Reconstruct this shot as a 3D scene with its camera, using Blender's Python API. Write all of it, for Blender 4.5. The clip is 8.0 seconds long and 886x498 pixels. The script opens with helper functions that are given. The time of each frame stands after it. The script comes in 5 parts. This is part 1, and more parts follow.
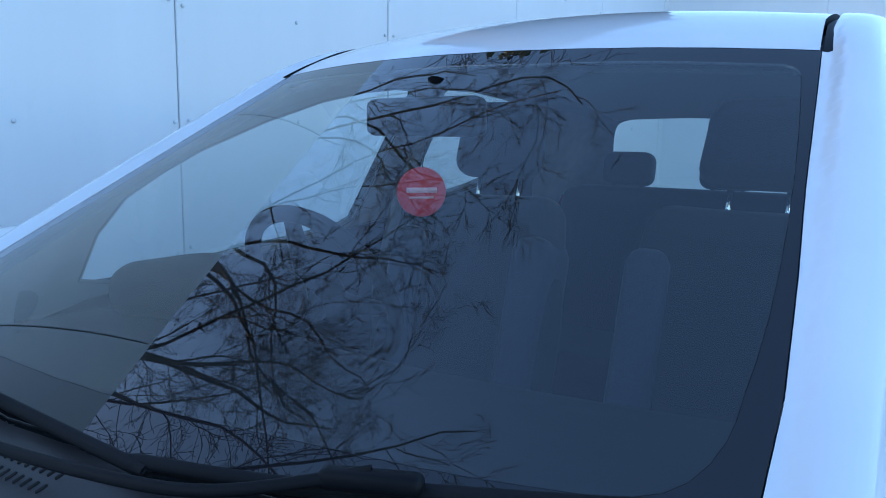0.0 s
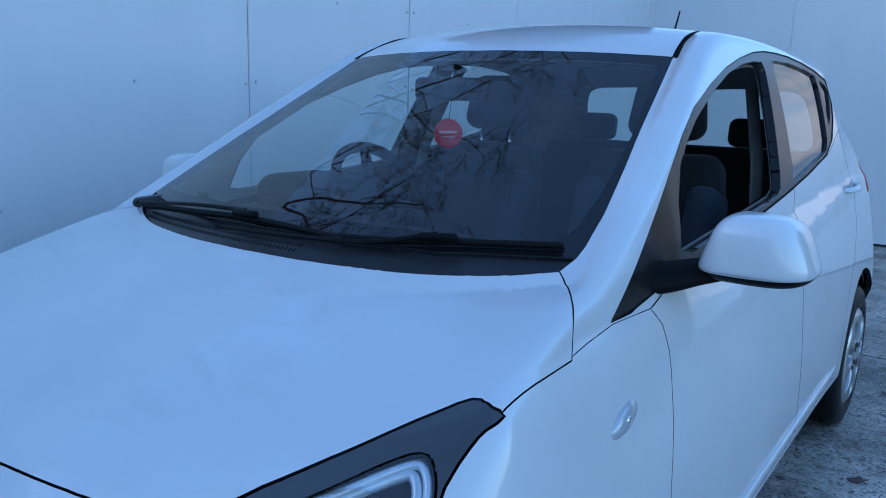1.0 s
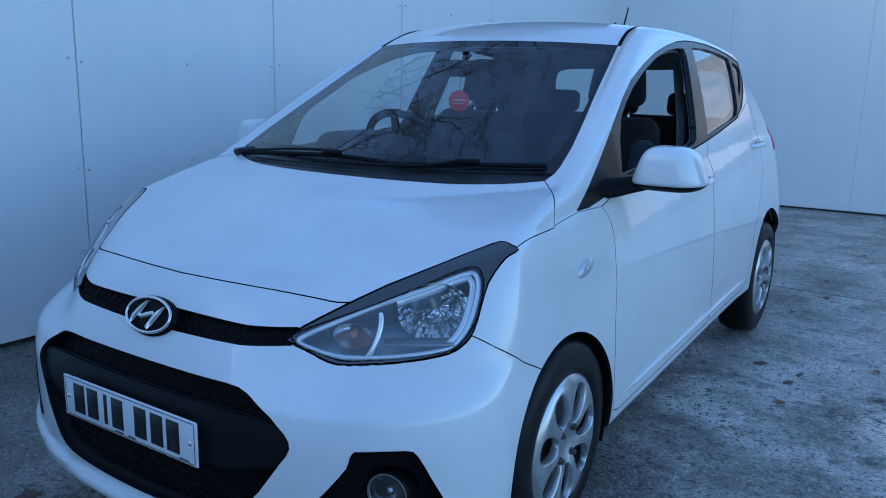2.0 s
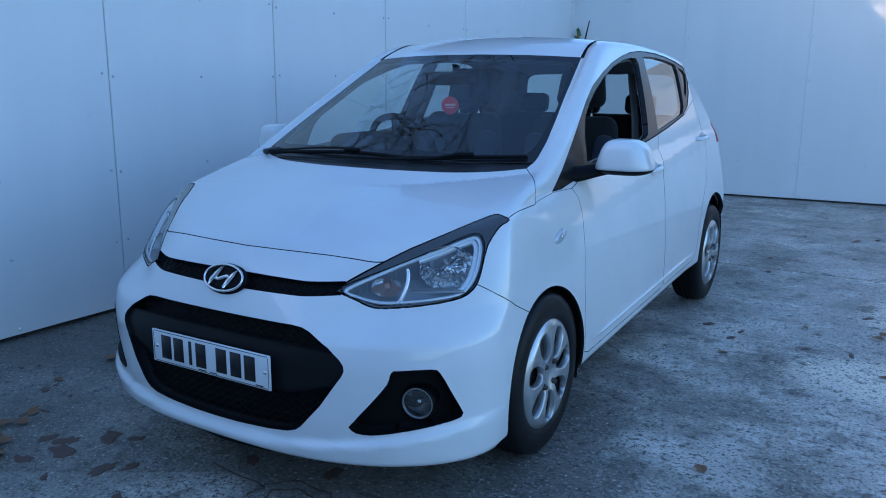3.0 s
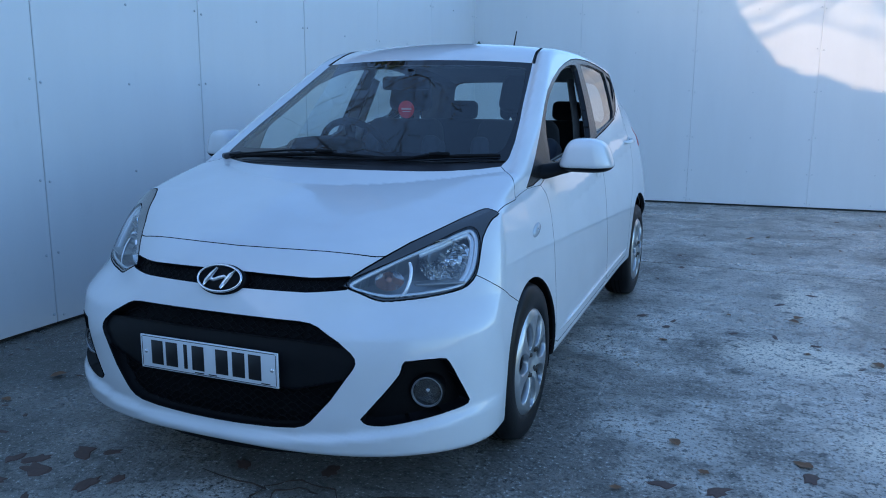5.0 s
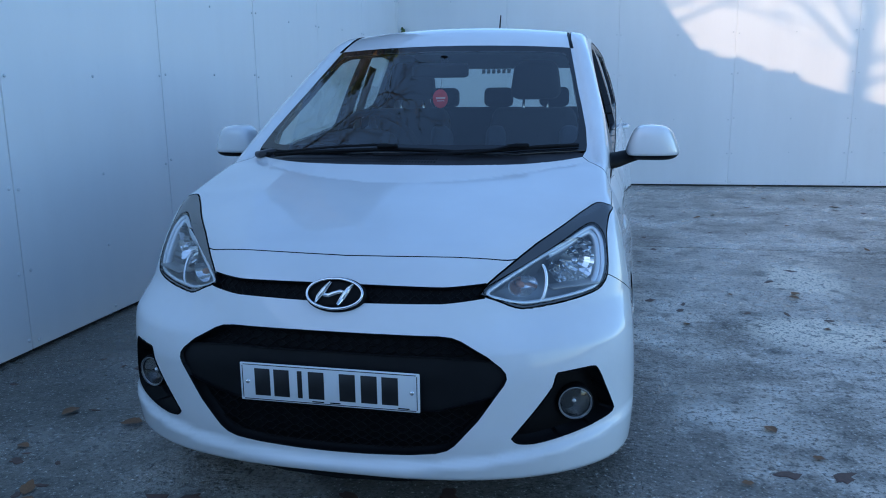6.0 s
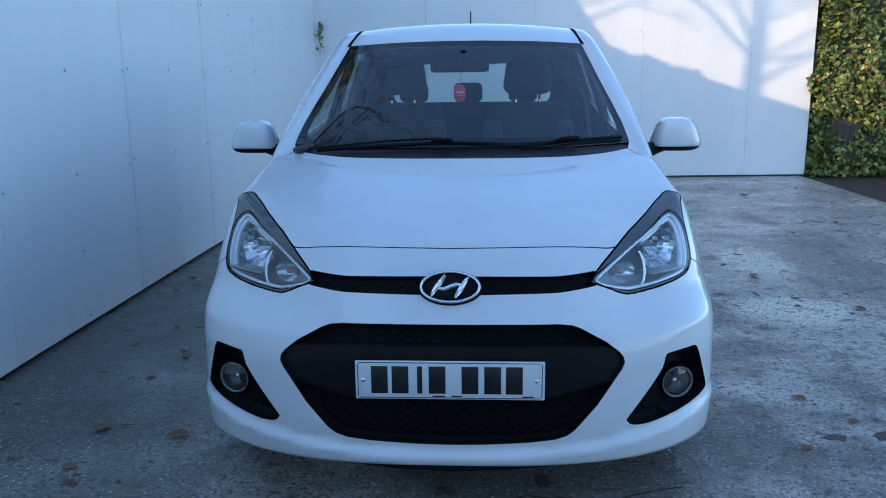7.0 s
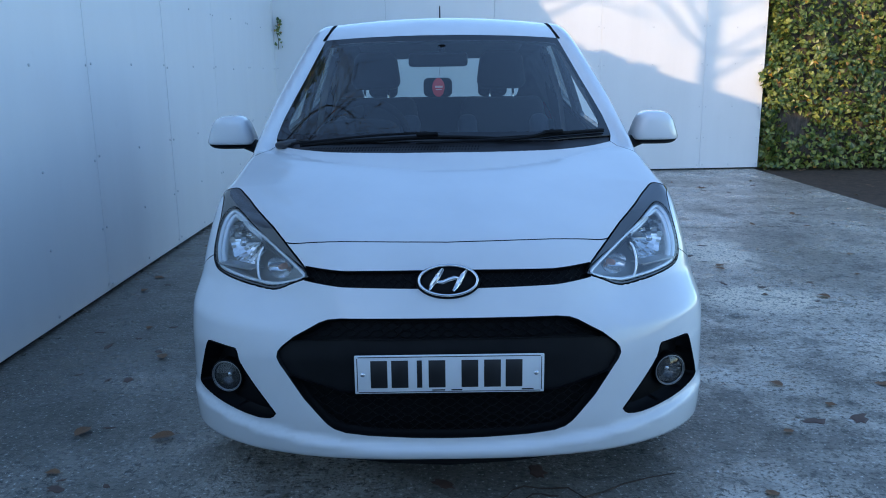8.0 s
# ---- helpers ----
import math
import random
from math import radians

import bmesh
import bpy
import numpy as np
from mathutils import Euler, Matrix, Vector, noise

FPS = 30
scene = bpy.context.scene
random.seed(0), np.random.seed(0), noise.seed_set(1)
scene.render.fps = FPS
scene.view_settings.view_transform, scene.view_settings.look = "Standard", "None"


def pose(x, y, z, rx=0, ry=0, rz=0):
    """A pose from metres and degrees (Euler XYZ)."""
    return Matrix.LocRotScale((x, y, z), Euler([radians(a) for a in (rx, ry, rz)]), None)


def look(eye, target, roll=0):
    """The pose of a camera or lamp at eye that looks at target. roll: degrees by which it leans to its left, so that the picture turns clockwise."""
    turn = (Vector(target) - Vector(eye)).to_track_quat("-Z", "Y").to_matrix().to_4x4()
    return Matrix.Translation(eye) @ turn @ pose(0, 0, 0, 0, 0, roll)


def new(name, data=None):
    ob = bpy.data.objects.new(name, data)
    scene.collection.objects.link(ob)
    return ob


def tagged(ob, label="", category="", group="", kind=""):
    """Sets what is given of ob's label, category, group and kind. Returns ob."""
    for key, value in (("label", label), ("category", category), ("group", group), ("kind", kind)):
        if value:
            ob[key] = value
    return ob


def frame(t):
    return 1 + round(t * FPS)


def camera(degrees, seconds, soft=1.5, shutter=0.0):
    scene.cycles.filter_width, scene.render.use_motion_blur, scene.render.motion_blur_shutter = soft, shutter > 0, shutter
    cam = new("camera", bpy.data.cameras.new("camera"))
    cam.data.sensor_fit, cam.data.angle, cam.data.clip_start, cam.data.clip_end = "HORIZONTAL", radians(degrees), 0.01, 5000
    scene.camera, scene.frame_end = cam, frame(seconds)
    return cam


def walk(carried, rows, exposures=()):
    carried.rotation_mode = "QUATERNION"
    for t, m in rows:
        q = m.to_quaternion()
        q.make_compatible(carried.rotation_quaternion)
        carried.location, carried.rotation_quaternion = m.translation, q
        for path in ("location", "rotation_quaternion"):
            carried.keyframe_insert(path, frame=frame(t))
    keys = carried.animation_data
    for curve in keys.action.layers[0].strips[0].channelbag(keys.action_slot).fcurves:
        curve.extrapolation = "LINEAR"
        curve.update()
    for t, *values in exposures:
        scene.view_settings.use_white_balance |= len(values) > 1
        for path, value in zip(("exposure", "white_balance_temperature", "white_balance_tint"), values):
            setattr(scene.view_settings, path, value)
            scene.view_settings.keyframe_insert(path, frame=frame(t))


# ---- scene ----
cam = camera(58.4, 8.0, soft=1.0)
PATH = [
    (0, (0.762, 0.383, 1.272), (-0.396, 1.988, 0.982), 0.5),
    (0.3, (0.922, 0.132, 1.289), (-0.259, 1.715, 0.977), 0.8),
    (0.5, (1.009, -0.004, 1.296), (-0.168, 1.579, 0.964), 1.1),
    (0.8, (1.179, -0.253, 1.306), (0.017, 1.327, 0.915), 1.6),
    (1, (1.268, -0.382, 1.29), (0.117, 1.207, 0.9), 1.5),
    (1.5, (1.421, -0.822, 1.278), (0.305, 0.785, 0.865), 1.5),
    (2, (1.631, -1.188, 1.263), (0.556, 0.445, 0.84), 1.3),
    (3.3, (1.867, -1.84, 1.297), (0.879, -0.15, 0.887), 0.3),
    (3.5, (1.875, -1.871, 1.294), (0.904, -0.17, 0.891), 0.4),
    (4, (1.893, -1.88, 1.291), (0.957, -0.158, 0.892), 0.5),
    (4.2, (1.886, -1.875, 1.279), (0.968, -0.142, 0.886), 0.5),
    (5.3, (1.37, -2.029, 1.235), (0.702, -0.184, 0.848), -0.0),
    (5.5, (1.231, -2.032, 1.241), (0.611, -0.173, 0.838), -0.3),
    (6, (0.767, -2.031, 1.246), (0.333, -0.122, 0.835), -0.7),
    (6.5, (0.366, -2.127, 1.243), (0.115, -0.187, 0.826), -0.8),
    (7, (0.1, -2.146, 1.243), (-0.009, -0.194, 0.821), -0.6),
    (7.5, (-0.002, -2.164, 1.242), (-0.026, -0.21, 0.815), -0.5),
    (8, (-0.024, -2.149, 1.236), (-0.014, -0.196, 0.804), -0.7),
]
EXPOSURES = [(0.0, 1.78, 5350, 10), (0.4, 1.42, 5200, 10), (1.0, 1.20, 4950, 10), (2.0, 1.20, 4950, 10), (3.5, 1.24, 5050, 10), (5.5, 1.30, 5220, 10), (8.0, 1.44, 5450, 10)]
walk(cam, [(t, look(eye, target, roll)) for t, eye, target, roll in PATH], EXPOSURES)

# ---- world and sun ----
SUN = Vector((1.0, 0.70, -0.308)).normalized()      # the way the sunlight travels
ELEV = math.asin(-SUN.z)
AZIM = math.atan2(-SUN.x, -SUN.y)                   # clockwise from +y
world = bpy.data.worlds.new("world")
scene.world = world
world.use_nodes = True
sky = world.node_tree.nodes.new("ShaderNodeTexSky")
sky.sky_type = 'NISHITA'
sky.sun_disc = False
sky.sun_elevation = ELEV
sky.sun_rotation = AZIM
sky.air_density = 1.0
sky.dust_density = 1.0
sky.ozone_density = 1.5
bg = world.node_tree.nodes["Background"]
bg.inputs[1].default_value = 0.15
world.node_tree.links.new(sky.outputs[0], bg.inputs[0])
sun = new("sun", bpy.data.lights.new("sun", 'SUN'))
sun.data.energy = 1.6
sun.data.angle = radians(0.55)
sun.data.color = (1.0, 0.64, 0.31)
sun.matrix_world = Matrix.Translation((-8, -4, 8)) @ SUN.to_track_quat("-Z", "Y").to_matrix().to_4x4()

# ---- materials ----
def material(name, color, rough=0.5, metal=0.0, **more):
    m = bpy.data.materials.new(name)
    m.use_nodes = True
    b = m.node_tree.nodes["Principled BSDF"]
    b.inputs["Base Color"].default_value = (*color, 1)
    b.inputs["Roughness"].default_value = rough
    b.inputs["Metallic"].default_value = metal
    for key, value in more.items():
        b.inputs[key.replace("_", " ")].default_value = value
    return m


def node(m, kind, **values):
    n = m.node_tree.nodes.new(kind)
    for key, value in values.items():
        n.inputs[key.replace("_", " ")].default_value = value
    return n


def link(m, a, b):
    m.node_tree.links.new(a, b)


def coords(m, scale=(1, 1, 1)):
    tc = node(m, "ShaderNodeTexCoord")
    mp = node(m, "ShaderNodeMapping")
    mp.inputs["Scale"].default_value = scale
    link(m, tc.outputs["Object"], mp.inputs["Vector"])
    return mp.outputs["Vector"]


def noise_node(m, scale, detail=4, rough=0.55, at=None):
    n = node(m, "ShaderNodeTexNoise", Scale=scale, Detail=detail, Roughness=rough)
    link(m, at if at is not None else coords(m), n.inputs["Vector"])
    return n.outputs["Fac"]


def ramp(m, fac, *stops):
    r = node(m, "ShaderNodeValToRGB")
    while len(r.color_ramp.elements) < len(stops):
        r.color_ramp.elements.new(0.5)
    for e, (p, c) in zip(r.color_ramp.elements, stops):
        e.position, e.color = p, (*c, 1) if len(c) == 3 else c
    link(m, fac, r.inputs[0])
    return r.outputs["Color"]


def mix(m, fac, a, b, mode='MIX'):
    n = node(m, "ShaderNodeMix")
    n.data_type, n.blend_type = 'RGBA', mode
    for socket, value in ((n.inputs[0], fac), (n.inputs[6], a), (n.inputs[7], b)):
        if isinstance(value, (int, float)):
            socket.default_value = value
        elif isinstance(value, tuple):
            socket.default_value = (*value, 1)
        else:
            link(m, value, socket)
    return n.outputs[2]


def bump(m, height, strength=0.2, distance=0.01):
    b = node(m, "ShaderNodeBump", Strength=strength, Distance=distance)
    link(m, height, b.inputs["Height"])
    link(m, b.outputs[0], m.node_tree.nodes["Principled BSDF"].inputs["Normal"])


def base(m, color):
    link(m, color, m.node_tree.nodes["Principled BSDF"].inputs["Base Color"])


def roughness(m, fac, lo, hi):
    r = node(m, "ShaderNodeMapRange")
    r.inputs["To Min"].default_value, r.inputs["To Max"].default_value = lo, hi
    link(m, fac, r.inputs["Value"])
    link(m, r.outputs[0], m.node_tree.nodes["Principled BSDF"].inputs["Roughness"])


def car_paint():
    m = material("white_car_paint", (0.80, 0.81, 0.82), 0.32, Coat_Weight=1.0, Coat_Roughness=0.03)
    dirt = noise_node(m, 2.2, 6)
    base(m, ramp(m, dirt, (0.30, (0.74, 0.75, 0.76)), (0.62, (0.82, 0.83, 0.84))))
    fine = noise_node(m, 900, 2)
    bump(m, fine, 0.02, 0.001)
    return m


def glass(name, tint, straight=0.12, backed=None):
    """A thin pane: clear by its tint, with gloss that grows towards grazing views; backed: fired-on paint behind it."""
    m = bpy.data.materials.new(name)
    m.use_nodes = True
    t = m.node_tree
    t.nodes.remove(t.nodes["Principled BSDF"])
    out = t.nodes["Material Output"]
    clear = node(m, "ShaderNodeBsdfDiffuse" if backed else "ShaderNodeBsdfTransparent")
    clear.inputs["Color"].default_value = (*(backed or tint), 1)
    gloss = node(m, "ShaderNodeBsdfGlossy", Roughness=0.0)
    facing = node(m, "ShaderNodeLayerWeight", Blend=0.5)
    power = node(m, "ShaderNodeMath")
    power.operation = 'POWER'
    power.inputs[1].default_value = 5.0
    link(m, facing.outputs["Facing"], power.inputs[0])
    fac = node(m, "ShaderNodeMapRange")
    fac.inputs["To Min"].default_value = straight
    link(m, power.outputs[0], fac.inputs["Value"])
    both = node(m, "ShaderNodeMixShader")
    link(m, fac.outputs[0], both.inputs[0])
    link(m, clear.outputs[0], both.inputs[1])
    link(m, gloss.outputs[0], both.inputs[2])
    link(m, both.outputs[0], out.inputs["Surface"])
    return m


def plastic(name, color, rough, grain=350, relief=0.08):
    m = material(name, color, rough)
    f = noise_node(m, grain, 3)
    g = noise_node(m, 9, 5)
    base(m, ramp(m, g, (0.3, tuple(c * 0.8 for c in color)), (0.7, tuple(c * 1.25 for c in color))))
    bump(m, f, relief, 0.002)
    return m


def fabric(name, color):
    m = material(name, color, 0.95, Sheen_Weight=0.1)
    f = noise_node(m, 420, 3)
    base(m, ramp(m, f, (0.35, tuple(c * 0.7 for c in color)), (0.65, tuple(c * 1.3 for c in color))))
    bump(m, f, 0.4, 0.003)
    return m


def concrete():
    m = material("damp_stained_concrete", (0.3, 0.3, 0.29), 0.6)
    big = noise_node(m, 0.5, 4, 0.6)
    mid = noise_node(m, 1.7, 7, 0.62)
    blot = noise_node(m, 5.0, 6, 0.62)
    fine = noise_node(m, 24, 5, 0.66)
    grit = noise_node(m, 70, 4, 0.65)
    tc = node(m, "ShaderNodeTexCoord")
    sep = node(m, "ShaderNodeSeparateXYZ")
    link(m, tc.outputs["Object"], sep.inputs[0])

    def blend(value, weight, other):
        n = node(m, "ShaderNodeMath")
        n.operation = 'MULTIPLY_ADD'
        n.inputs[1].default_value = weight
        link(m, value, n.inputs[0])
        link(m, other, n.inputs[2])
        return n.outputs[0]

    def oval_mark(at, reach, wander):
        """An oval mark with a ragged edge, about 0 within and 1 outside."""
        mp = node(m, "ShaderNodeMapping")
        mp.vector_type = 'TEXTURE'
        mp.inputs["Location"].default_value = (*at, 0)
        mp.inputs["Scale"].default_value = (*reach, 1)
        link(m, tc.outputs["Object"], mp.inputs["Vector"])
        far = node(m, "ShaderNodeVectorMath")
        far.operation = 'LENGTH'
        link(m, mp.outputs[0], far.inputs[0])
        n = node(m, "ShaderNodeMath")
        n.operation = 'SUBTRACT'
        n.inputs[1].default_value = wander / 2
        link(m, far.outputs["Value"], n.inputs[0])
        return blend(mid, wander, n.outputs[0])

    c = ramp(m, mid, (0.32, (0.24, 0.215, 0.18)), (0.43, (0.41, 0.375, 0.325)), (0.54, (0.61, 0.56, 0.49)), (0.68, (0.85, 0.78, 0.69)))
    c = mix(m, ramp(m, fine, (0.54, (0, 0, 0)), (0.64, (0.65, 0.65, 0.65))), c, (0.82, 0.79, 0.74))
    # algae-dark damp strip along the long wall
    strip = node(m, "ShaderNodeMapRange")
    strip.inputs["From Min"].default_value, strip.inputs["From Max"].default_value = -0.2, 2.4
    strip.inputs["To Min"].default_value, strip.inputs["To Max"].default_value = 0.90, 0.0
    link(m, blend(mid, 2.4, sep.outputs["X"]), strip.inputs["Value"])
    c = mix(m, strip.outputs[0], c, (0.105, 0.097, 0.075))
    c = mix(m, ramp(m, big, (0.36, (0.5, 0.5, 0.5)), (0.52, (0, 0, 0))), c, (0.19, 0.175, 0.145))
    # brownish damp, with the parked car's contact shade painted into the same oval
    c = mix(m, ramp(m, oval_mark((0.45, 0.7), (1.05, 1.9), 2.6), (0.50, (0.72, 0.72, 0.72)), (0.98, (0, 0, 0))), c, (0.135, 0.125, 0.105))
    # pale dried spills, coloured to include the sunlit wall's reflection on wet concrete
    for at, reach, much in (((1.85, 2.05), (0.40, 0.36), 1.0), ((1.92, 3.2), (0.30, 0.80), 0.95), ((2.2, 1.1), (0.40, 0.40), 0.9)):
        c = mix(m, ramp(m, oval_mark(at, reach, 2.2), (0.45, (much, much, much)), (0.98, (0, 0, 0))), c, (0.93, 0.83, 0.68))
    c = mix(m, ramp(m, blot, (0.37, (0.7, 0.7, 0.7)), (0.45, (0, 0, 0))), c, (0.15, 0.14, 0.12))
    c = mix(m, ramp(m, fine, (0.385, (0.85, 0.85, 0.85)), (0.44, (0, 0, 0))), c, (0.07, 0.065, 0.055))
    pock = node(m, "ShaderNodeTexVoronoi", Scale=8.5, Randomness=1.0)
    link(m, coords(m, (1.0, 1.5, 1.0)), pock.inputs["Vector"])
    c = mix(m, ramp(m, blend(blot, 0.7, pock.outputs["Distance"]), (0.37, (0.8, 0.8, 0.8)), (0.42, (0, 0, 0))), c, (0.10, 0.09, 0.075))
    c = mix(m, ramp(m, grit, (0.40, (0.85, 0.85, 0.85)), (0.455, (0, 0, 0))), c, (0.07, 0.066, 0.058))
    c = mix(m, ramp(m, grit, (0.60, (0, 0, 0)), (0.66, (0.7, 0.7, 0.7))), c, (0.85, 0.83, 0.79))
    base(m, c)
    zero = node(m, "ShaderNodeValue")
    zero.outputs[0].default_value = 0.0
    wet = node(m, "ShaderNodeMapRange")
    wet.inputs["From Min"].default_value, wet.inputs["From Max"].default_value = 0.36, 0.62
    wet.inputs["To Min"].default_value, wet.inputs["To Max"].default_value = 0.58, 0.13
    link(m, blend(blot, 0.35, blend(mid, 0.65, zero.outputs[0])), wet.inputs["Value"])
    link(m, wet.outputs[0], m.node_tree.nodes["Principled BSDF"].inputs["Roughness"])
    bump(m, blend(grit, 0.4, blend(blot, 0.8, fine)), 0.9, 0.012)
    return m


def wall_paint():
    m = material("white_painted_board", (0.78, 0.78, 0.78), 0.42)
    streak = noise_node(m, 1.0, 6, 0.6, coords(m, (2.2, 2.2, 0.35)))
    spots = noise_node(m, 7, 6, 0.7)
    c = ramp(m, streak, (0.30, (0.81, 0.81, 0.81)), (0.65, (0.855, 0.855, 0.855)))
    c = mix(m, ramp(m, spots, (0.60, (0, 0, 0)), (0.80, (0.18, 0.18, 0.18))), c, (0.62, 0.62, 0.60))
    base(m, c)
    bump(m, noise_node(m, 60, 4), 0.06, 0.004)
    return m


def soil():
    m = material("brown_soil", (0.07, 0.05, 0.035), 0.95)
    f = noise_node(m, 14, 8, 0.7)
    base(m, ramp(m, f, (0.3, (0.03, 0.022, 0.016)), (0.55, (0.085, 0.06, 0.042)), (0.75, (0.14, 0.10, 0.07))))
    bump(m, f, 0.9, 0.04)
    return m


def leaf_material(name, dark, light, rough=0.45, old=None):
    m = material(name, dark, rough)
    info = node(m, "ShaderNodeNewGeometry")
    f = noise_node(m, 30, 3)
    half = tuple((a + b) / 2 for a, b in zip(dark, light))
    stops = [(0.0, dark), (0.55, half), (0.93, light)]
    c = ramp(m, info.outputs["Random Per Island"], *stops, (0.97, old or light))
    base(m, mix(m, ramp(m, f, (0.4, (0, 0, 0)), (0.7, (0.6, 0.6, 0.6))), c, tuple(v * 0.6 for v in dark)))
    return m


def bark():
    m = material("bare_bark", (0.07, 0.06, 0.05), 0.9)
    f = noise_node(m, 18, 7, 0.7, coords(m, (1, 1, 0.3)))
    base(m, ramp(m, f, (0.3, (0.035, 0.03, 0.025)), (0.7, (0.13, 0.11, 0.09))))
    bump(m, f, 0.6, 0.03)
    return m


PAINT = car_paint()
SCREEN_GLASS = glass("windscreen_glass", (0.86, 0.93, 0.92), 0.11)
SIDE_GLASS = glass("side_glass", (0.80, 0.86, 0.85), 0.17)
REAR_GLASS = glass("rear_side_glass", (0.74, 0.80, 0.79), 0.28)
CLEAR = glass("clear_lens", (0.93, 0.95, 0.96))
BLACK = plastic("black_textured_plastic", (0.005, 0.005, 0.006), 0.5)
LAMP_GREY = material("grey_lamp_housing", (0.32, 0.33, 0.34), 0.28, 0.6)
LAMP_RIM = material("silvered_lamp_rim", (0.85, 0.87, 0.90), 0.25, 0.5)
SATIN_BLACK = material("satin_black_trim", (0.012, 0.012, 0.013), 0.26, Specular_IOR_Level=0.36)
GLOSS_BLACK = material("gloss_black_trim", (0.010, 0.010, 0.011), 0.12)
FRIT = glass("black_backed_glass", (0, 0, 0), 0.07, (0.012, 0.012, 0.014))
SLOT_BLACK = material("slot_black", (0.004, 0.004, 0.004), 0.8)
GREY_PLASTIC = plastic("dark_grey_plastic", (0.009, 0.0095, 0.011), 0.45)
LAMP_COVER = material("smoked_lamp_cover", (0.055, 0.057, 0.060), 0.05, 0.0, Coat_Weight=1.0, Coat_Roughness=0.02)
SCUTTLE = plastic("weathered_scuttle_plastic", (0.022, 0.021, 0.024), 0.38)
ROTTED = plastic("rotted_leaf", (0.095, 0.055, 0.040), 0.6)
RUBBER = plastic("black_rubber", (0.008, 0.008, 0.009), 0.75, 160, 0.2)
TYRE = plastic("tyre_rubber", (0.009, 0.009, 0.010), 0.42, 90, 0.25)
REPEATER = material("pale_repeater_lens", (0.55, 0.57, 0.60), 0.15, 0.2)
FOG_BOWL = material("dim_fog_reflector", (0.09, 0.09, 0.09), 0.2, 0.8)
for dull, level in ((BLACK, 0.13), (GREY_PLASTIC, 0.18), (RUBBER, 0.2), (TYRE, 0.2)):
    dull.node_tree.nodes["Principled BSDF"].inputs["Specular IOR Level"].default_value = level
CHROME = material("chrome", (0.82, 0.83, 0.84), 0.07, 1.0)
SATIN = material("satin_reflector", (0.72, 0.74, 0.77), 0.18, 1.0)
SILVER = plastic("silver_wheel_paint", (0.50, 0.51, 0.52), 0.28, 500, 0.03)
SILVER.node_tree.nodes["Principled BSDF"].inputs["Metallic"].default_value = 0.75
DARK_METAL = plastic("rusty_brake_metal", (0.045, 0.038, 0.033), 0.6)
SEAT = fabric("dark_seat_cloth", (0.014, 0.015, 0.017))
SEAT_SIDE = fabric("blue_grey_seat_cloth", (0.035, 0.042, 0.06))
LINING = fabric("pale_headlining", (0.32, 0.32, 0.31))
DASH = plastic("dashboard_plastic", (0.009, 0.009, 0.010), 0.75, 260, 0.05)
DASH.node_tree.nodes["Principled BSDF"].inputs["Specular IOR Level"].default_value = 0.15
PILLAR_GREY = plastic("grey_pillar_trim", (0.16, 0.15, 0.14), 0.65)
PLATE_WHITE = material("reflective_white_plate", (0.78, 0.80, 0.82), 0.35)
PLATE_BLACK = material("plate_black", (0.012, 0.012, 0.014), 0.4)
RED = material("red_card", (0.62, 0.035, 0.045), 0.55)
PALE_RED = material("pale_print", (0.80, 0.42, 0.42), 0.55)
TAIL_RED = material("red_tail_lens", (0.38, 0.012, 0.018), 0.25, Specular_IOR_Level=0.08)
AMBER = material("amber_bulb", (0.55, 0.26, 0.16), 0.25)
WALL = wall_paint()
CONCRETE = concrete()
SOIL = soil()
RENDER = plastic("grey_rendered_wall", (0.40, 0.385, 0.37), 0.9, 40, 0.3)
BOLT = material("painted_bolt", (0.70, 0.71, 0.72), 0.4)
SEAM = plastic("dark_joint", (0.05, 0.05, 0.05), 0.8)
IVY = leaf_material("ivy_leaf", (0.035, 0.080, 0.014), (0.32, 0.34, 0.060), 0.36, (0.48, 0.24, 0.04))
TWIG = bark()
DEAD = leaf_material("dead_leaf", (0.075, 0.035, 0.018), (0.24, 0.13, 0.06), 0.7)

# ---- mesh helpers ----
def part(name, bm, mat, parent=None, label="", smooth=True):
    """Links a bmesh as one mesh object under a thing or a part."""
    me = bpy.data.meshes.new(name)
    bm.normal_update()
    bm.to_mesh(me)
    bm.free()
    for p in me.polygons:
        p.use_smooth = smooth
    for m in (mat if isinstance(mat, (list, tuple)) else [mat]):
        me.materials.append(m)
    ob = new(name, me)
    ob.parent = parent
    if label:
        ob["label"] = label
    return ob


def thing(name, at, label, category, group=""):
    ob = new(name)
    ob.location = at
    ob.empty_display_size = 0.1
    return tagged(ob, label, category, group)


def box(bm, size, m=Matrix(), bevel=0.0, segments=2):
    made = bmesh.ops.create_cube(bm, size=1.0, matrix=m @ Matrix.Diagonal((*size, 1)))
    if bevel:
        edges = list({e for v in made["verts"] for e in v.link_edges})
        bmesh.ops.bevel(bm, geom=edges, offset=bevel, segments=segments, affect='EDGES', profile=0.5)
    return bm


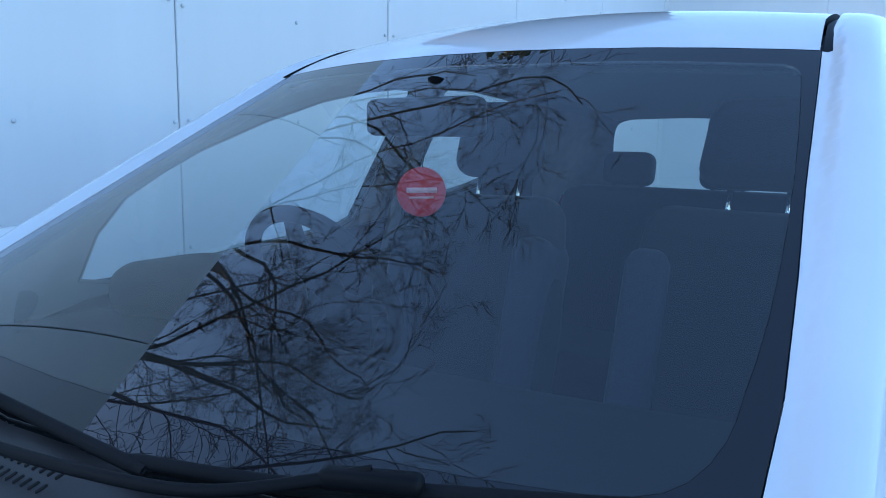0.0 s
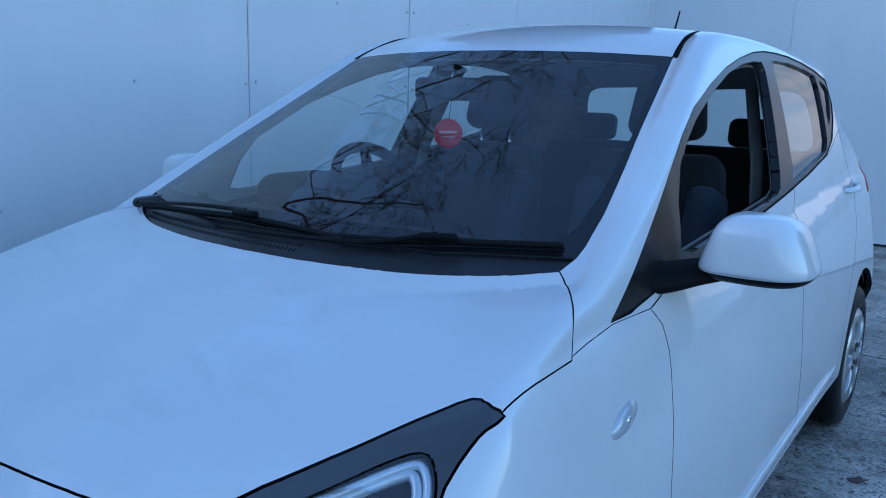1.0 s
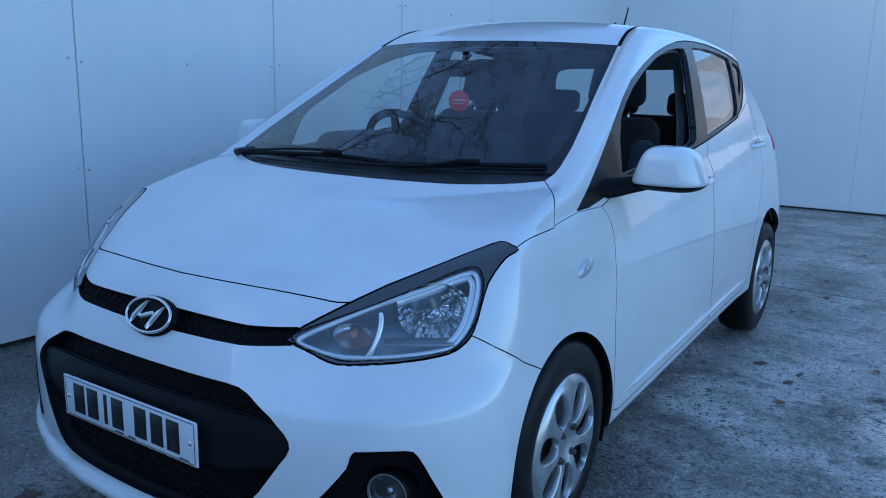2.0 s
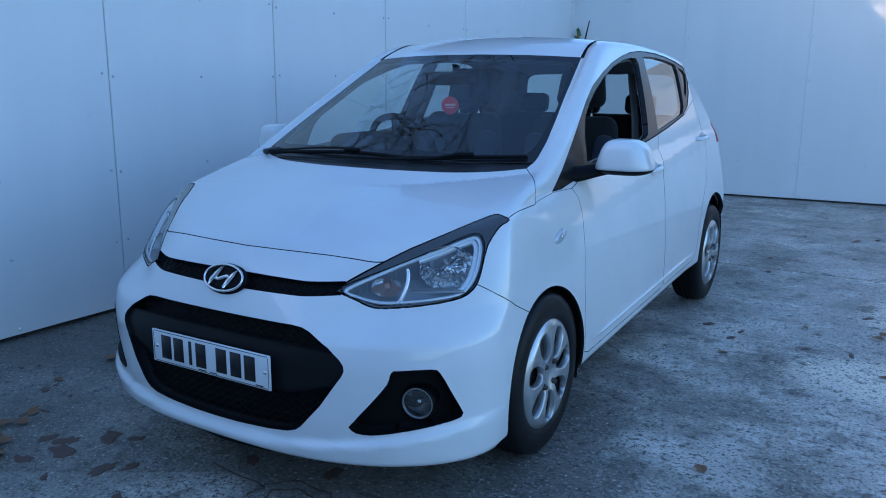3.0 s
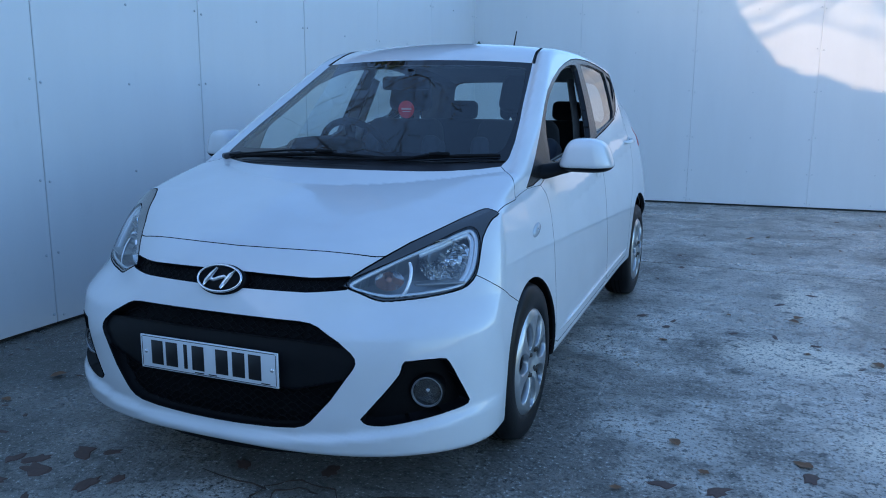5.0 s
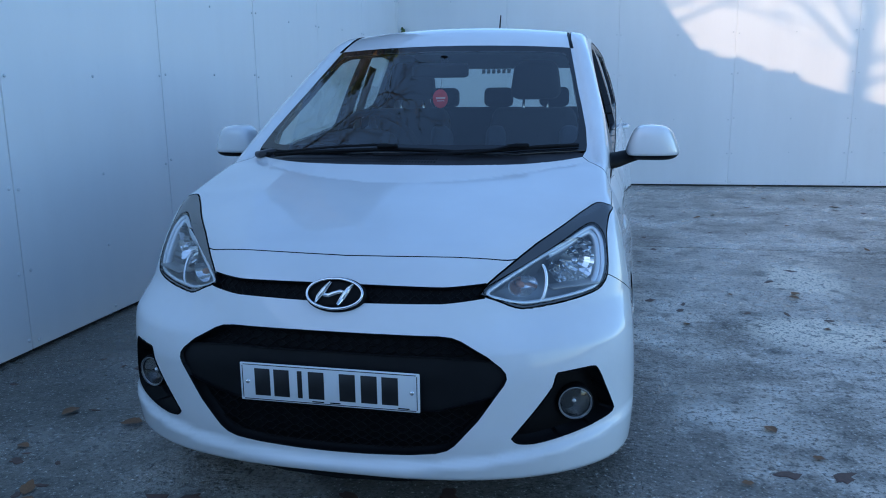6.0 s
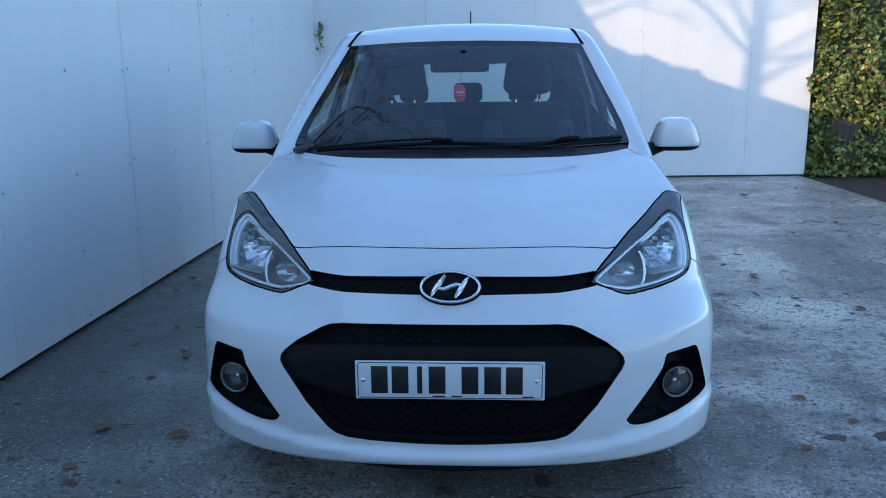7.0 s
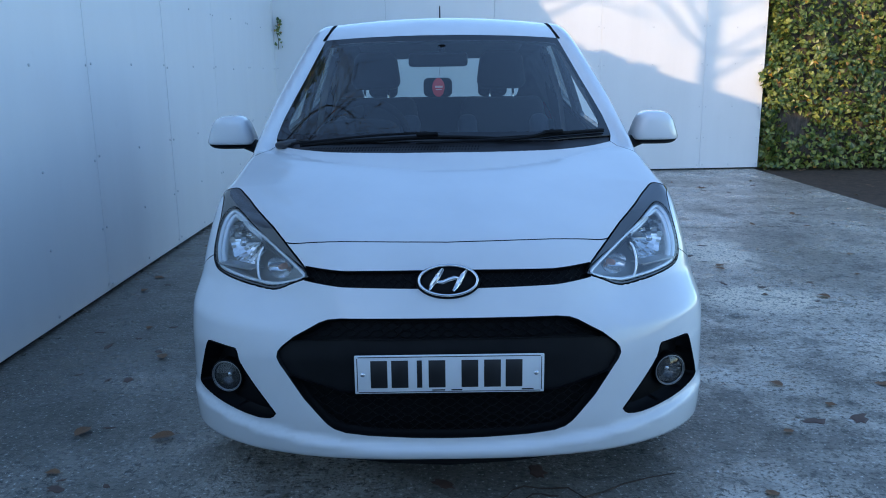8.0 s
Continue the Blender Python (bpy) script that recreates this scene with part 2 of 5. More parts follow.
def lathe(bm, profile, m=Matrix(), steps=48, closed=True):
    """Turns a profile of (radius, height) about the local z axis."""
    rings = []
    for r, h in profile:
        if r < 1e-6:
            rings.append([bm.verts.new(m @ Vector((0, 0, h)))])
        else:
            rings.append([bm.verts.new(m @ Vector((r * math.cos(math.tau * i / steps), r * math.sin(math.tau * i / steps), h))) for i in range(steps)])
    for a, b in zip(rings, rings[1:]):
        for i in range(steps):
            j = (i + 1) % steps
            if len(a) == 1 and len(b) > 1:
                bm.faces.new((a[0], b[i], b[j]))
            elif len(b) == 1 and len(a) > 1:
                bm.faces.new((a[i], b[0], a[j]))
            elif len(a) > 1:
                bm.faces.new((a[i], b[i], b[j], a[j]))
    bmesh.ops.recalc_face_normals(bm, faces=bm.faces)
    return bm


def tube(bm, points, radius, sides=8, closed=False, flat=1.0):
    """A round bar along points; radius may be one number or one for each point."""
    pts = [Vector(p) for p in points]
    n = len(pts)
    radii = radius if isinstance(radius, (list, tuple)) else [radius] * n
    rings, up = [], None
    for i, p in enumerate(pts):
        a = pts[(i - 1) % n] if closed or i else p
        b = pts[(i + 1) % n] if closed or i < n - 1 else p
        d = (b - a).normalized()
        if up is None:
            up = d.orthogonal().normalized()
        up = (up - d * up.dot(d)).normalized()
        side = d.cross(up)
        rings.append([bm.verts.new(p + (up * math.cos(math.tau * k / sides) + side * flat * math.sin(math.tau * k / sides)) * radii[i]) for k in range(sides)])
    pairs = list(zip(rings, rings[1:])) + ([(rings[-1], rings[0])] if closed else [])
    for a, b in pairs:
        for k in range(sides):
            bm.faces.new((a[k], b[k], b[(k + 1) % sides], a[(k + 1) % sides]))
    if not closed:
        bm.faces.new(rings[0][::-1])
        bm.faces.new(rings[-1])
    return bm


def spline(points, per=6, closed=False):
    """A Catmull-Rom curve through points of any dimension."""
    p = [np.array(q, float) for q in points]
    n = len(p)
    out = []
    for i in range(n if closed else n - 1):
        if closed:
            a, b, c, d = p[i - 1], p[i], p[(i + 1) % n], p[(i + 2) % n]
        else:
            a, b, c, d = p[max(i - 1, 0)], p[i], p[i + 1], p[min(i + 2, n - 1)]
        for k in range(per):
            t = k / per
            out.append(0.5 * (2 * b + (c - a) * t + (2 * a - 5 * b + 4 * c - d) * t * t + (3 * b - a - 3 * c + d) * t ** 3))
    if not closed:
        out.append(p[-1])
    return out


def rounded(size, bevel, seg=3, bend=None, m=Matrix(), cuts=0):
    """A soft block with rounded edges; bend moves each vertex."""
    bm = bmesh.new()
    if not cuts:
        bmesh.ops.create_cube(bm, size=1.0, matrix=Matrix.Diagonal((*size, 1)))
        bmesh.ops.bevel(bm, geom=bm.edges[:], offset=bevel, segments=seg, affect='EDGES', profile=0.5)
    else:
        bmesh.ops.create_cube(bm, size=2.0)
        bmesh.ops.subdivide_edges(bm, edges=bm.edges[:], cuts=11, use_grid_fill=True)
        half = [v / 2 for v in size]
        r = min(bevel, *half)
        for v in bm.verts:
            # bunch the rows of vertices towards the edges
            q = Vector([h * math.copysign(min(1.0, abs(c)) ** 0.75, c) for c, h in zip(v.co, half)])
            inner = Vector([max(-(h - r), min(h - r, c)) for c, h in zip(q, half)])
            d = q - inner
            v.co = inner + d.normalized() * r if d.length > 1e-9 else q
    for v in bm.verts:
        if bend:
            v.co = bend(v.co)
        v.co = m @ v.co
    return bm


# ---- the car's outer skin as a field ----
def smax(a, b, k):
    """Rounded intersection of two solids; k is the width of the rounding."""
    h = np.clip(0.5 + 0.5 * (a - b) / k, 0, 1)
    return b + (a - b) * h + k * h * (1 - h)
def belt(y):
    return 0.845 + 0.068 * y - 0.004 * y * y
def half_width(y, z):
    zz = z - belt(y)
    low = 0.835 - 0.095 * np.clip((zz + 0.30) / 0.30, 0, 1) ** 2.2 - 0.16 * np.clip(0.34 - z, 0, 1) ** 1.2
    high = np.maximum(zz, 0)
    deep = np.minimum(zz, 0)
    up = 0.748 - 0.235 * high - 0.205 * high * high - 0.275 * deep - 0.24 * deep * deep
    side = -smax(-low, -up, 0.02)
    hip = np.clip((y - 2.2) / 0.8, 0, 1)
    taper = 0.006 * hip * hip * (3 - 2 * hip) - 0.03 * np.clip(y - 3.25, 0, 1) - 0.22 * np.clip(y - 2.85, 0, 1) * np.clip((z - 1.0) / 0.3, 0, 1)
    foot = np.clip(1 - np.abs(y - 0.78) / 0.4, 0, 1) * np.clip((z - 0.78) / 0.12, 0, 1)
    line = np.clip((y - 1.1) / 0.6, 0, 1) * np.clip((3.3 - y) / 0.4, 0, 1)
    crease = line * np.clip(1 - np.abs(z - 0.89 - 0.102 * (y - 1.95)) / 0.055, 0, 1)
    return side + taper - 0.016 * foot + 0.008 * crease
def bonnet(x, y):
    s = np.clip((y - 0.08) / 0.7, -0.3, 1.6)
    crown = 0.770 + 0.245 * s - 0.053 * s * s
    return crown - (0.060 - 0.042 * np.clip(s / 0.6, 0, 1) - 0.010 * np.clip((s - 0.6) / 0.4, 0, 1)) * (np.abs(x) / 0.6) ** 2.3
def screen(x, y):
    edge = 0.645 - 0.17 * (y - 0.93)
    rise = np.clip((np.abs(x) - edge) / 0.035, 0, 1)
    return 0.965 + 0.518 * (y - 0.66 - 0.43 * x * x) + 0.022 * rise * rise * (3 - 2 * rise)
def roof(x, y):
    return 1.503 - 0.085 * (y - 2.05) ** 2 - 0.11 * x * x
def front(x, z):
    t = np.clip((z - 0.45) / 0.32, 0, 1.5)
    y0 = -0.095 + 0.165 * t ** 1.7 + 0.6 * np.clip(0.30 - z, 0, 1) ** 1.6
    u = np.clip(np.abs(x) / 0.838, 0, 1)
    lip = np.clip((0.226 + 0.075 * (np.abs(x) / 0.75) ** 2 - z) / 0.036, 0, 1)
    y0 = y0 - 0.024 * lip * lip * (3 - 2 * lip)
    v = np.clip((z - 0.53) / 0.10, 0, 1)
    w = np.clip((np.abs(x) - 0.29) / 0.29, 0, 1)
    y0 = y0 + 0.075 * w * w * (3 - 2 * w) * v * v * (3 - 2 * v)
    return y0 + 0.495 * (1 - np.sqrt(1 - np.minimum(u, 0.985) ** 2.8)) + 3 * np.clip(u - 0.985, 0, 1)
def rear(x, z):
    return 3.565 - 0.62 * np.clip(z - 0.95, 0, 1) - (0.22 + 0.08 * np.clip((z - 0.65) / 0.25, 0, 1)) * (np.abs(x) / 0.8) ** 3.0 - 0.3 * np.clip(0.35 - z, 0, 1)
def body(x, y, z):
    """Signed field of the car's outer skin, negative inside."""
    x = np.abs(x)
    cabin = smax((z - screen(x, y)) / 1.14, z - roof(x, y), 0.07)
    top = np.minimum((z - bonnet(x, y)) / 1.06, cabin)
    f = smax(x - half_width(y, z), top, 0.026)
    f = smax(f, (front(x, z) - y) / np.sqrt(1 + 0.25), 0.05)
    f = smax(f, y - rear(x, z), 0.05)
    sill = 0.168 + 0.050 * np.clip((y - 0.3) / 0.6, 0, 1) + 0.055 * np.clip((y - 0.95) / 1.3, 0, 1.2)
    return smax(f, sill - z, 0.02)


def slope(p):
    """Unit normals of the skin at the points p."""
    h = 1e-3
    x, y, z = p.T
    g = np.stack([body(x + h, y, z) - body(x - h, y, z), body(x, y + h, z) - body(x, y - h, z), body(x, y, z + h) - body(x, y, z - h)], 1) / (2 * h)
    return g


def onto_skin(p, steps=4):
    for _ in range(steps):
        g = slope(p)
        f = body(*p.T)
        p = p - g * (f / np.maximum((g * g).sum(1), 0.2))[:, None]
    return p


def skin_mesh(cell=0.016):
    """The half skin, x >= 0, as a quad net over the field."""
    lo = np.array((-2 * cell, -0.14, 0.10))
    hi = np.array((0.90, 3.62, 1.56))
    n = np.ceil((hi - lo) / cell).astype(int) + 1
    axes = [lo[i] + cell * np.arange(n[i]) for i in range(3)]
    f = body(*np.meshgrid(*axes, indexing="ij"))
    inside = f < 0
    s = sum(inside[i:n[0] - 1 + i, j:n[1] - 1 + j, k:n[2] - 1 + k].astype(int) for i in (0, 1) for j in (0, 1) for k in (0, 1))
    cells = np.argwhere((s > 0) & (s < 8))
    index = -np.ones(n - 1, int)
    index[tuple(cells.T)] = np.arange(len(cells))
    verts = onto_skin(lo + cell * (cells + 0.5), 6)
    quads = []
    for a in range(3):
        b, c = (a + 1) % 3, (a + 2) % 3
        first = [slice(None)] * 3
        second = [slice(None)] * 3
        first[a], second[a] = slice(0, -1), slice(1, None)
        change = inside[tuple(first)] != inside[tuple(second)]
        e = np.argwhere(change)
        e = e[(e[:, b] > 0) & (e[:, c] > 0) & (e[:, b] < n[b] - 1) & (e[:, c] < n[c] - 1)]
        q = []
        for db, dc in ((0, 0), (-1, 0), (-1, -1), (0, -1)):
            w = e.copy()
            w[:, b] += db
            w[:, c] += dc
            q.append(index[tuple(w.T)])
        q = np.stack(q, 1)
        turn = inside[tuple(e.T)]
        q[turn] = q[turn][:, ::-1]
        quads += q[q.min(1) >= 0].tolist()
    bm = bmesh.new()
    made = [bm.verts.new(v) for v in verts]
    for q in quads:
        bm.faces.new([made[i] for i in q])
    bmesh.ops.bisect_plane(bm, geom=bm.verts[:] + bm.edges[:] + bm.faces[:], plane_co=(0, 0, 0), plane_no=(-1, 0, 0), clear_outer=True, dist=1e-5)
    bm.normal_update()
    up = sum(1 for g in bm.faces if g.normal.z > 0.9 and g.calc_center_median().z > 1.3)
    if up == 0:
        bmesh.ops.reverse_faces(bm, faces=bm.faces[:])
    return bm


def within(poly, px, py):
    """Which of the points lie inside the polygon."""
    res = np.zeros(len(px), bool)
    for (x1, y1), (x2, y2) in zip(poly, np.roll(poly, -1, axis=0)):
        cross = (y1 > py) != (y2 > py)
        if not cross.any():
            continue
        at = x1 + (py - y1) / (y2 - y1 + 1e-12) * (x2 - x1)
        res ^= cross & (px < at)
    return res


class Skin:
    """The skin cut into named panels along outlines seen in a plane of the axes u and v."""

    def __init__(self):
        self.bm = skin_mesh()
        self.id = self.bm.faces.layers.int.new("panel")
        self.names = ["side"]

    def cut(self, name, outline, u, v, region, only=None, closed=True):
        bm = self.bm
        u, v = Vector(u), Vector(v)
        pts = np.array(outline, float)
        w = u.cross(v)
        lo_all, hi_all = pts.min(0) - 0.002, pts.max(0) + 0.002

        def bounds(f):
            us = [q.co.dot(u) for q in f.verts]
            vs = [q.co.dot(v) for q in f.verts]
            return min(us), max(us), min(vs), max(vs)

        pool = {}

        def add(f):
            if region(f.calc_center_median(), f.normal):
                k = bounds(f)
                if k[1] > lo_all[0] and k[0] < hi_all[0] and k[3] > lo_all[1] and k[2] < hi_all[1]:
                    pool[f] = k

        for f in bm.faces:
            add(f)
        segs = list(zip(pts, np.roll(pts, -1, axis=0))) if closed else list(zip(pts, pts[1:]))
        for a, b in segs:
            d = b - a
            if np.hypot(*d) < 1e-6:
                continue
            (l0, l1), (h0, h1) = np.minimum(a, b) - 1e-4, np.maximum(a, b) + 1e-4
            near = [f for f, k in pool.items() if k[1] >= l0 and k[0] <= h0 and k[3] >= l1 and k[2] <= h1]
            if not near:
                continue
            no = u * (-d[1]) + v * d[0]
            geom = set(near)
            for f in near:
                geom.update(f.edges)
                geom.update(f.verts)
                del pool[f]
            res = bmesh.ops.bisect_plane(bm, geom=list(geom), plane_co=u * a[0] + v * a[1], plane_no=no.normalized(), dist=2e-4)
            fresh = {f for f in near if f.is_valid} | {g for g in res["geom"] if isinstance(g, bmesh.types.BMFace)} | {f for g in res["geom_cut"] for f in g.link_faces}
            for f in fresh:
                add(f)
        pool = list(pool)
        if not pool:
            return
        if not name:
            return
        if name not in self.names:
            self.names.append(name)
        code = self.names.index(name)
        cen = np.array([f.calc_center_median() for f in pool])
        ins = within(pts, cen @ np.array(u), cen @ np.array(v))
        for f, i in zip(pool, ins):
            if i and (only is None or self.names[f[self.id]] in only):
                f[self.id] = code

    def finish(self):
        bm = self.bm
        bm.verts.index_update()
        co = np.array([v.co for v in bm.verts])
        mid = np.abs(co[:, 0]) < 1e-4
        co = onto_skin(co, 2)
        co[mid, 0] = 0
        n = slope(co)
        n[mid, 0] = 0
        self.co, self.no = co, n / np.linalg.norm(n, axis=1)[:, None]
        self.faces = {}
        for f in bm.faces:
            self.faces.setdefault(self.names[f[self.id]], []).append([v.index for v in f.verts])
        bm.free()

    def panel(self, name, source, mat, parent, sides=0, gap=0.0022, flange=0.014, offset=0.0, label="", where=None, edge=None):
        """One panel as an object: sides 0 joins both halves, 1 and -1 make one side's."""
        faces = self.faces.get(source, [])
        if where:
            faces = [f for f in faces if where(self.co[f].mean(0))]
        used = sorted({i for f in faces for i in f})
        back = {j: i for i, j in enumerate(used)}
        co, no = self.co[used].copy(), self.no[used]
        fs = [[back[i] for i in f] for f in faces]
        edges = {}
        for f in fs:
            for a, b in zip(f, f[1:] + f[:1]):
                edges.setdefault((min(a, b), max(a, b)), []).append((a, b))
        rim = [e[0] for e in edges.values() if len(e) == 1 and not (abs(co[e[0][0], 0]) < 1e-4 and abs(co[e[0][1], 0]) < 1e-4)]
        shift = np.zeros_like(co)
        for a, b in rim:
            d = co[b] - co[a]
            inward = np.cross(no[a] + no[b], d)
            inward /= np.linalg.norm(inward) + 1e-9
            shift[a] += inward
            shift[b] += inward
        length = np.linalg.norm(shift, axis=1)
        ok = length > 1e-6
        shift[ok] /= length[ok][:, None]
        shift[np.abs(co[:, 0]) < 1e-4, 0] = 0
        co = co + shift * gap + no * offset
        verts, normals, polys, flags = list(co), list(no), list(fs), [True] * len(fs)
        if flange:
            low = {}
            for a, b in rim:
                for i in (a, b):
                    if i not in low:
                        low[i] = len(verts)
                        verts.append(co[i] - no[i] * flange)
                        normals.append(no[i])
                polys.append([b, a, low[a], low[b]])
                flags.append(False)
        verts, normals = np.array(verts), np.array(normals)
        if sides <= 0:
            mirror = np.array((-1, 1, 1))
            flipped = [p[::-1] for p in polys]
            if sides == 0:
                k = len(verts)
                polys = polys + [[i + k for i in p] for p in flipped]
                flags = flags + flags
                verts = np.concatenate([verts, verts * mirror])
                normals = np.concatenate([normals, normals * mirror])
            else:
                verts, normals, polys = verts * mirror, normals * mirror, flipped
        me = bpy.data.meshes.new(name)
        me.from_pydata(verts.tolist(), [], polys)
        me.update()
        for p in me.polygons:
            p.use_smooth = True
        loops = []
        for p, keep in zip(me.polygons, flags):
            for i in p.vertices:
                loops.append(tuple(normals[i]) if keep else (0.0, 0.0, 0.0))
        me.normals_split_custom_set(loops)
        for m in (mat if isinstance(mat, (list, tuple)) else [mat]):
            me.materials.append(m)
        if edge:
            me.materials.append(edge)
            for p, keep in zip(me.polygons, flags):
                p.material_index = 0 if keep else 1
        ob = new(name, me)
        ob.parent = parent
        if label:
            ob["label"] = label
        return ob

# ---- the yard: ground, walls, hedge ----
def grid_sheet(x0, x1, y0, y1, nx, ny, height):
    bm = bmesh.new()
    rows = [[bm.verts.new((x0 + (x1 - x0) * i / nx, y0 + (y1 - y0) * j / ny, height(x0 + (x1 - x0) * i / nx, y0 + (y1 - y0) * j / ny))) for i in range(nx + 1)] for j in range(ny + 1)]
    for j in range(ny):
        for i in range(nx):
            bm.faces.new((rows[j][i], rows[j][i + 1], rows[j + 1][i + 1], rows[j + 1][i]))
    return bm


WALL_X, WALL_TOP = -1.950, 2.66
BACK = [(-1.955, 7.60), (4.06, 7.95)]
back_dir = (Vector((*BACK[1], 0)) - Vector((*BACK[0], 0))).normalized()

bm = bmesh.new()
outer = [bm.verts.new(p) for p in ((-400, -400, -0.03), (400, -400, -0.03), (400, 400, -0.03), (-400, 400, -0.03))]
bm.faces.new(outer)
tagged(part("ground", bm, SOIL, smooth=False), "dark brown bare soil with litter beside the concrete", "ground", kind="structure")

slab = bmesh.new()
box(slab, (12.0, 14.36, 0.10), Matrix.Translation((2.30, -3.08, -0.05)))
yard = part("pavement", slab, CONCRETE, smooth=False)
tagged(yard, "worn grey concrete yard with damp patches, dark stains and painted-in shade", "pavement", kind="structure")
slab = bmesh.new()
box(slab, (7.72, 4.9, 0.10), Matrix.Translation((0.16, 6.57, -0.05)))
tagged(part("pavement", slab, CONCRETE, smooth=False), "worn grey concrete slab along the rear wall", "pavement", kind="structure")


def board_wall(name, length, m, pitch, start, label, gap=0.006, top=WALL_TOP, rows=(0.060, 0.40, 0.79, 1.31, 1.76, 2.20, 2.62)):
    """A boarded wall along local x, facing local -y: boards with bolts over a dark backing."""
    wall = new(name)
    wall.matrix_basis = m
    tagged(wall, label, "wall", kind="structure")
    bm = bmesh.new()
    box(bm, (length, 0.10, top + 0.02), Matrix.Translation((length / 2, 0.078, (top - 0.06) / 2)))
    part("backing", bm, SEAM, wall, smooth=False)
    head = bmesh.new()
    lathe(head, [(0, 0.008), (0.0045, 0.0075), (0.0075, 0.005), (0.0085, 0.0)], Matrix.Rotation(radians(90), 4, 'X'), 10)
    head_ob = None
    x = start - pitch
    edges = [0.0]
    while x < length:
        if x > 0.05:
            edges.append(x)
        x += pitch
    edges.append(length)
    rng = random.Random(5)
    spots = []
    for a, b in zip(edges, edges[1:]):
        bm = bmesh.new()
        box(bm, (b - a - gap, 0.024, top - 0.022), Matrix.Translation(((a + b) / 2, 0.012 + rng.uniform(-0.002, 0.002), (top + 0.022) / 2)), 0.003, 1)
        part("panel", bm, WALL, wall, smooth=False)
        cols = [a + 0.032, (a + b) / 2, b - 0.032]
        for c in cols:
            for z in rows:
                if z < top:
                    spots.append((c + rng.uniform(-0.012, 0.012), z + rng.uniform(-0.012, 0.012)))
    for c, z in spots:
        if head_ob is None:
            head_ob = part("bolt", head, BOLT, wall)
            ob = head_ob
        else:
            ob = new("bolt", head_ob.data)
            ob.parent = wall
        ob.location = (c, -0.001, z)
    return wall


# the long wall runs along +y; its boards face +x
wall_left = board_wall("wall_left", 17.9, Matrix.Translation((WALL_X, -10.0, 0)) @ Matrix.Rotation(radians(90), 4, 'Z'), 1.29, 11.06, "white painted board wall with bolted vertical joints")
wall_back = board_wall("wall_back", (Vector(BACK[1]) - Vector(BACK[0])).length, Matrix.Translation((*BACK[0], 0)) @ Matrix.Rotation(math.atan2(back_dir.y, back_dir.x), 4, 'Z'), 1.31, 1.33, "white painted board wall, shaded below and sunlit above", gap=0.0015)


def leafy(name, spots, size, mat, parent, seed):
    """Many small folded leaves as one mesh; spots: places with the way each faces."""
    rng = random.Random(seed)
    verts, faces = [], []
    shape = ((0, -0.5), (0.42, -0.25), (0.30, 0.05), (0, 0.62), (-0.30, 0.05), (-0.42, -0.25))
    for p, n in spots:
        n = (n + Vector((rng.uniform(-1, 1), rng.uniform(-1, 1), rng.uniform(-0.4, 1.0))) * 0.95).normalized()
        a = n.orthogonal().normalized()
        a.rotate(Matrix.Rotation(rng.uniform(0, math.tau), 3, n))
        b = n.cross(a)
        s = rng.uniform(*size)
        k = len(verts)
        for u, v in shape:
            verts.append(tuple(p + a * u * s + b * v * s + n * (abs(u) * 0.22 * s)))
        faces.append((k, k + 1, k + 2, k + 3))
        faces.append((k, k + 3, k + 4, k + 5))
    me = bpy.data.meshes.new(name)
    me.from_pydata(verts, [], faces)
    me.materials.append(mat)
    ob = new(name, me)
    ob.parent = parent
    return tagged(ob, kind="stuff")


def ivy_hedge(centre, size, count, leaf, seed, label, top=lambda y: 0.0):
    """A dense hedge: a dark core and thousands of leaves on an uneven face."""
    rng = random.Random(seed)
    hedge = thing("hedge", (centre[0], centre[1], 0), label, "hedge")
    w, d, h = size
    core = bmesh.new()
    bmesh.ops.create_cube(core, size=1.0, matrix=Matrix.Translation((0, 0, h / 2)) @ Matrix.Diagonal((w - 0.25, d - 0.25, h - 0.15, 1)))
    bmesh.ops.subdivide_edges(core, edges=core.edges[:], cuts=12, use_grid_fill=True)
    for v in core.verts:
        up = v.co.z / h
        v.co += Vector((noise.noise(v.co * 1.7), noise.noise(v.co * 1.7 + Vector((9, 0, 0))), 0)) * 0.10
        v.co.z += up * (top(v.co.y) + noise.noise(v.co * 2.1) * 0.10)
    part("stem", core, TWIG, hedge)
    spots = []
    for _ in range(count):
        pick = rng.random()
        if pick < 0.55 * w / (w + d) + 0.1:
            p, n = Vector((rng.uniform(-w / 2, w / 2), -d / 2, rng.uniform(0.02, h))), Vector((0, -1, 0.25))
        elif pick < 0.86:
            p, n = Vector((-w / 2, rng.uniform(-d / 2, d / 2), rng.uniform(0.02, h))), Vector((-1, 0, 0.25))
        else:
            p, n = Vector((rng.uniform(-w / 2, w / 2), rng.uniform(-d / 2, d / 2), h + rng.random() ** 3 * 0.3)), Vector((0, 0, 1))
        p.z += top(p.y) * p.z / h
        bulge = noise.noise(p * 1.3) * 0.18 + noise.noise(p * 4.0) * 0.15 + noise.noise(p * 9.0) * 0.06
        spots.append((p + n.normalized() * (bulge - rng.random() ** 2 * 0.16), n))
    leafy("foliage", spots, leaf, IVY, hedge, seed + 1)
    return hedge


ivy_hedge((6.55, 8.62), (4.9, 1.5, 3.9), 46000, (0.035, 0.080), 3, "dense green ivy hedge with some yellowing leaves")
ivy_hedge((-3.15, 7.0), (1.1, 5.6, 6.2), 17000, (0.07, 0.16), 8, "tall evergreen hedge behind the white wall", lambda y: -3.3 * max(0.0, min(1.0, (-1.5 - y) / 0.45)))


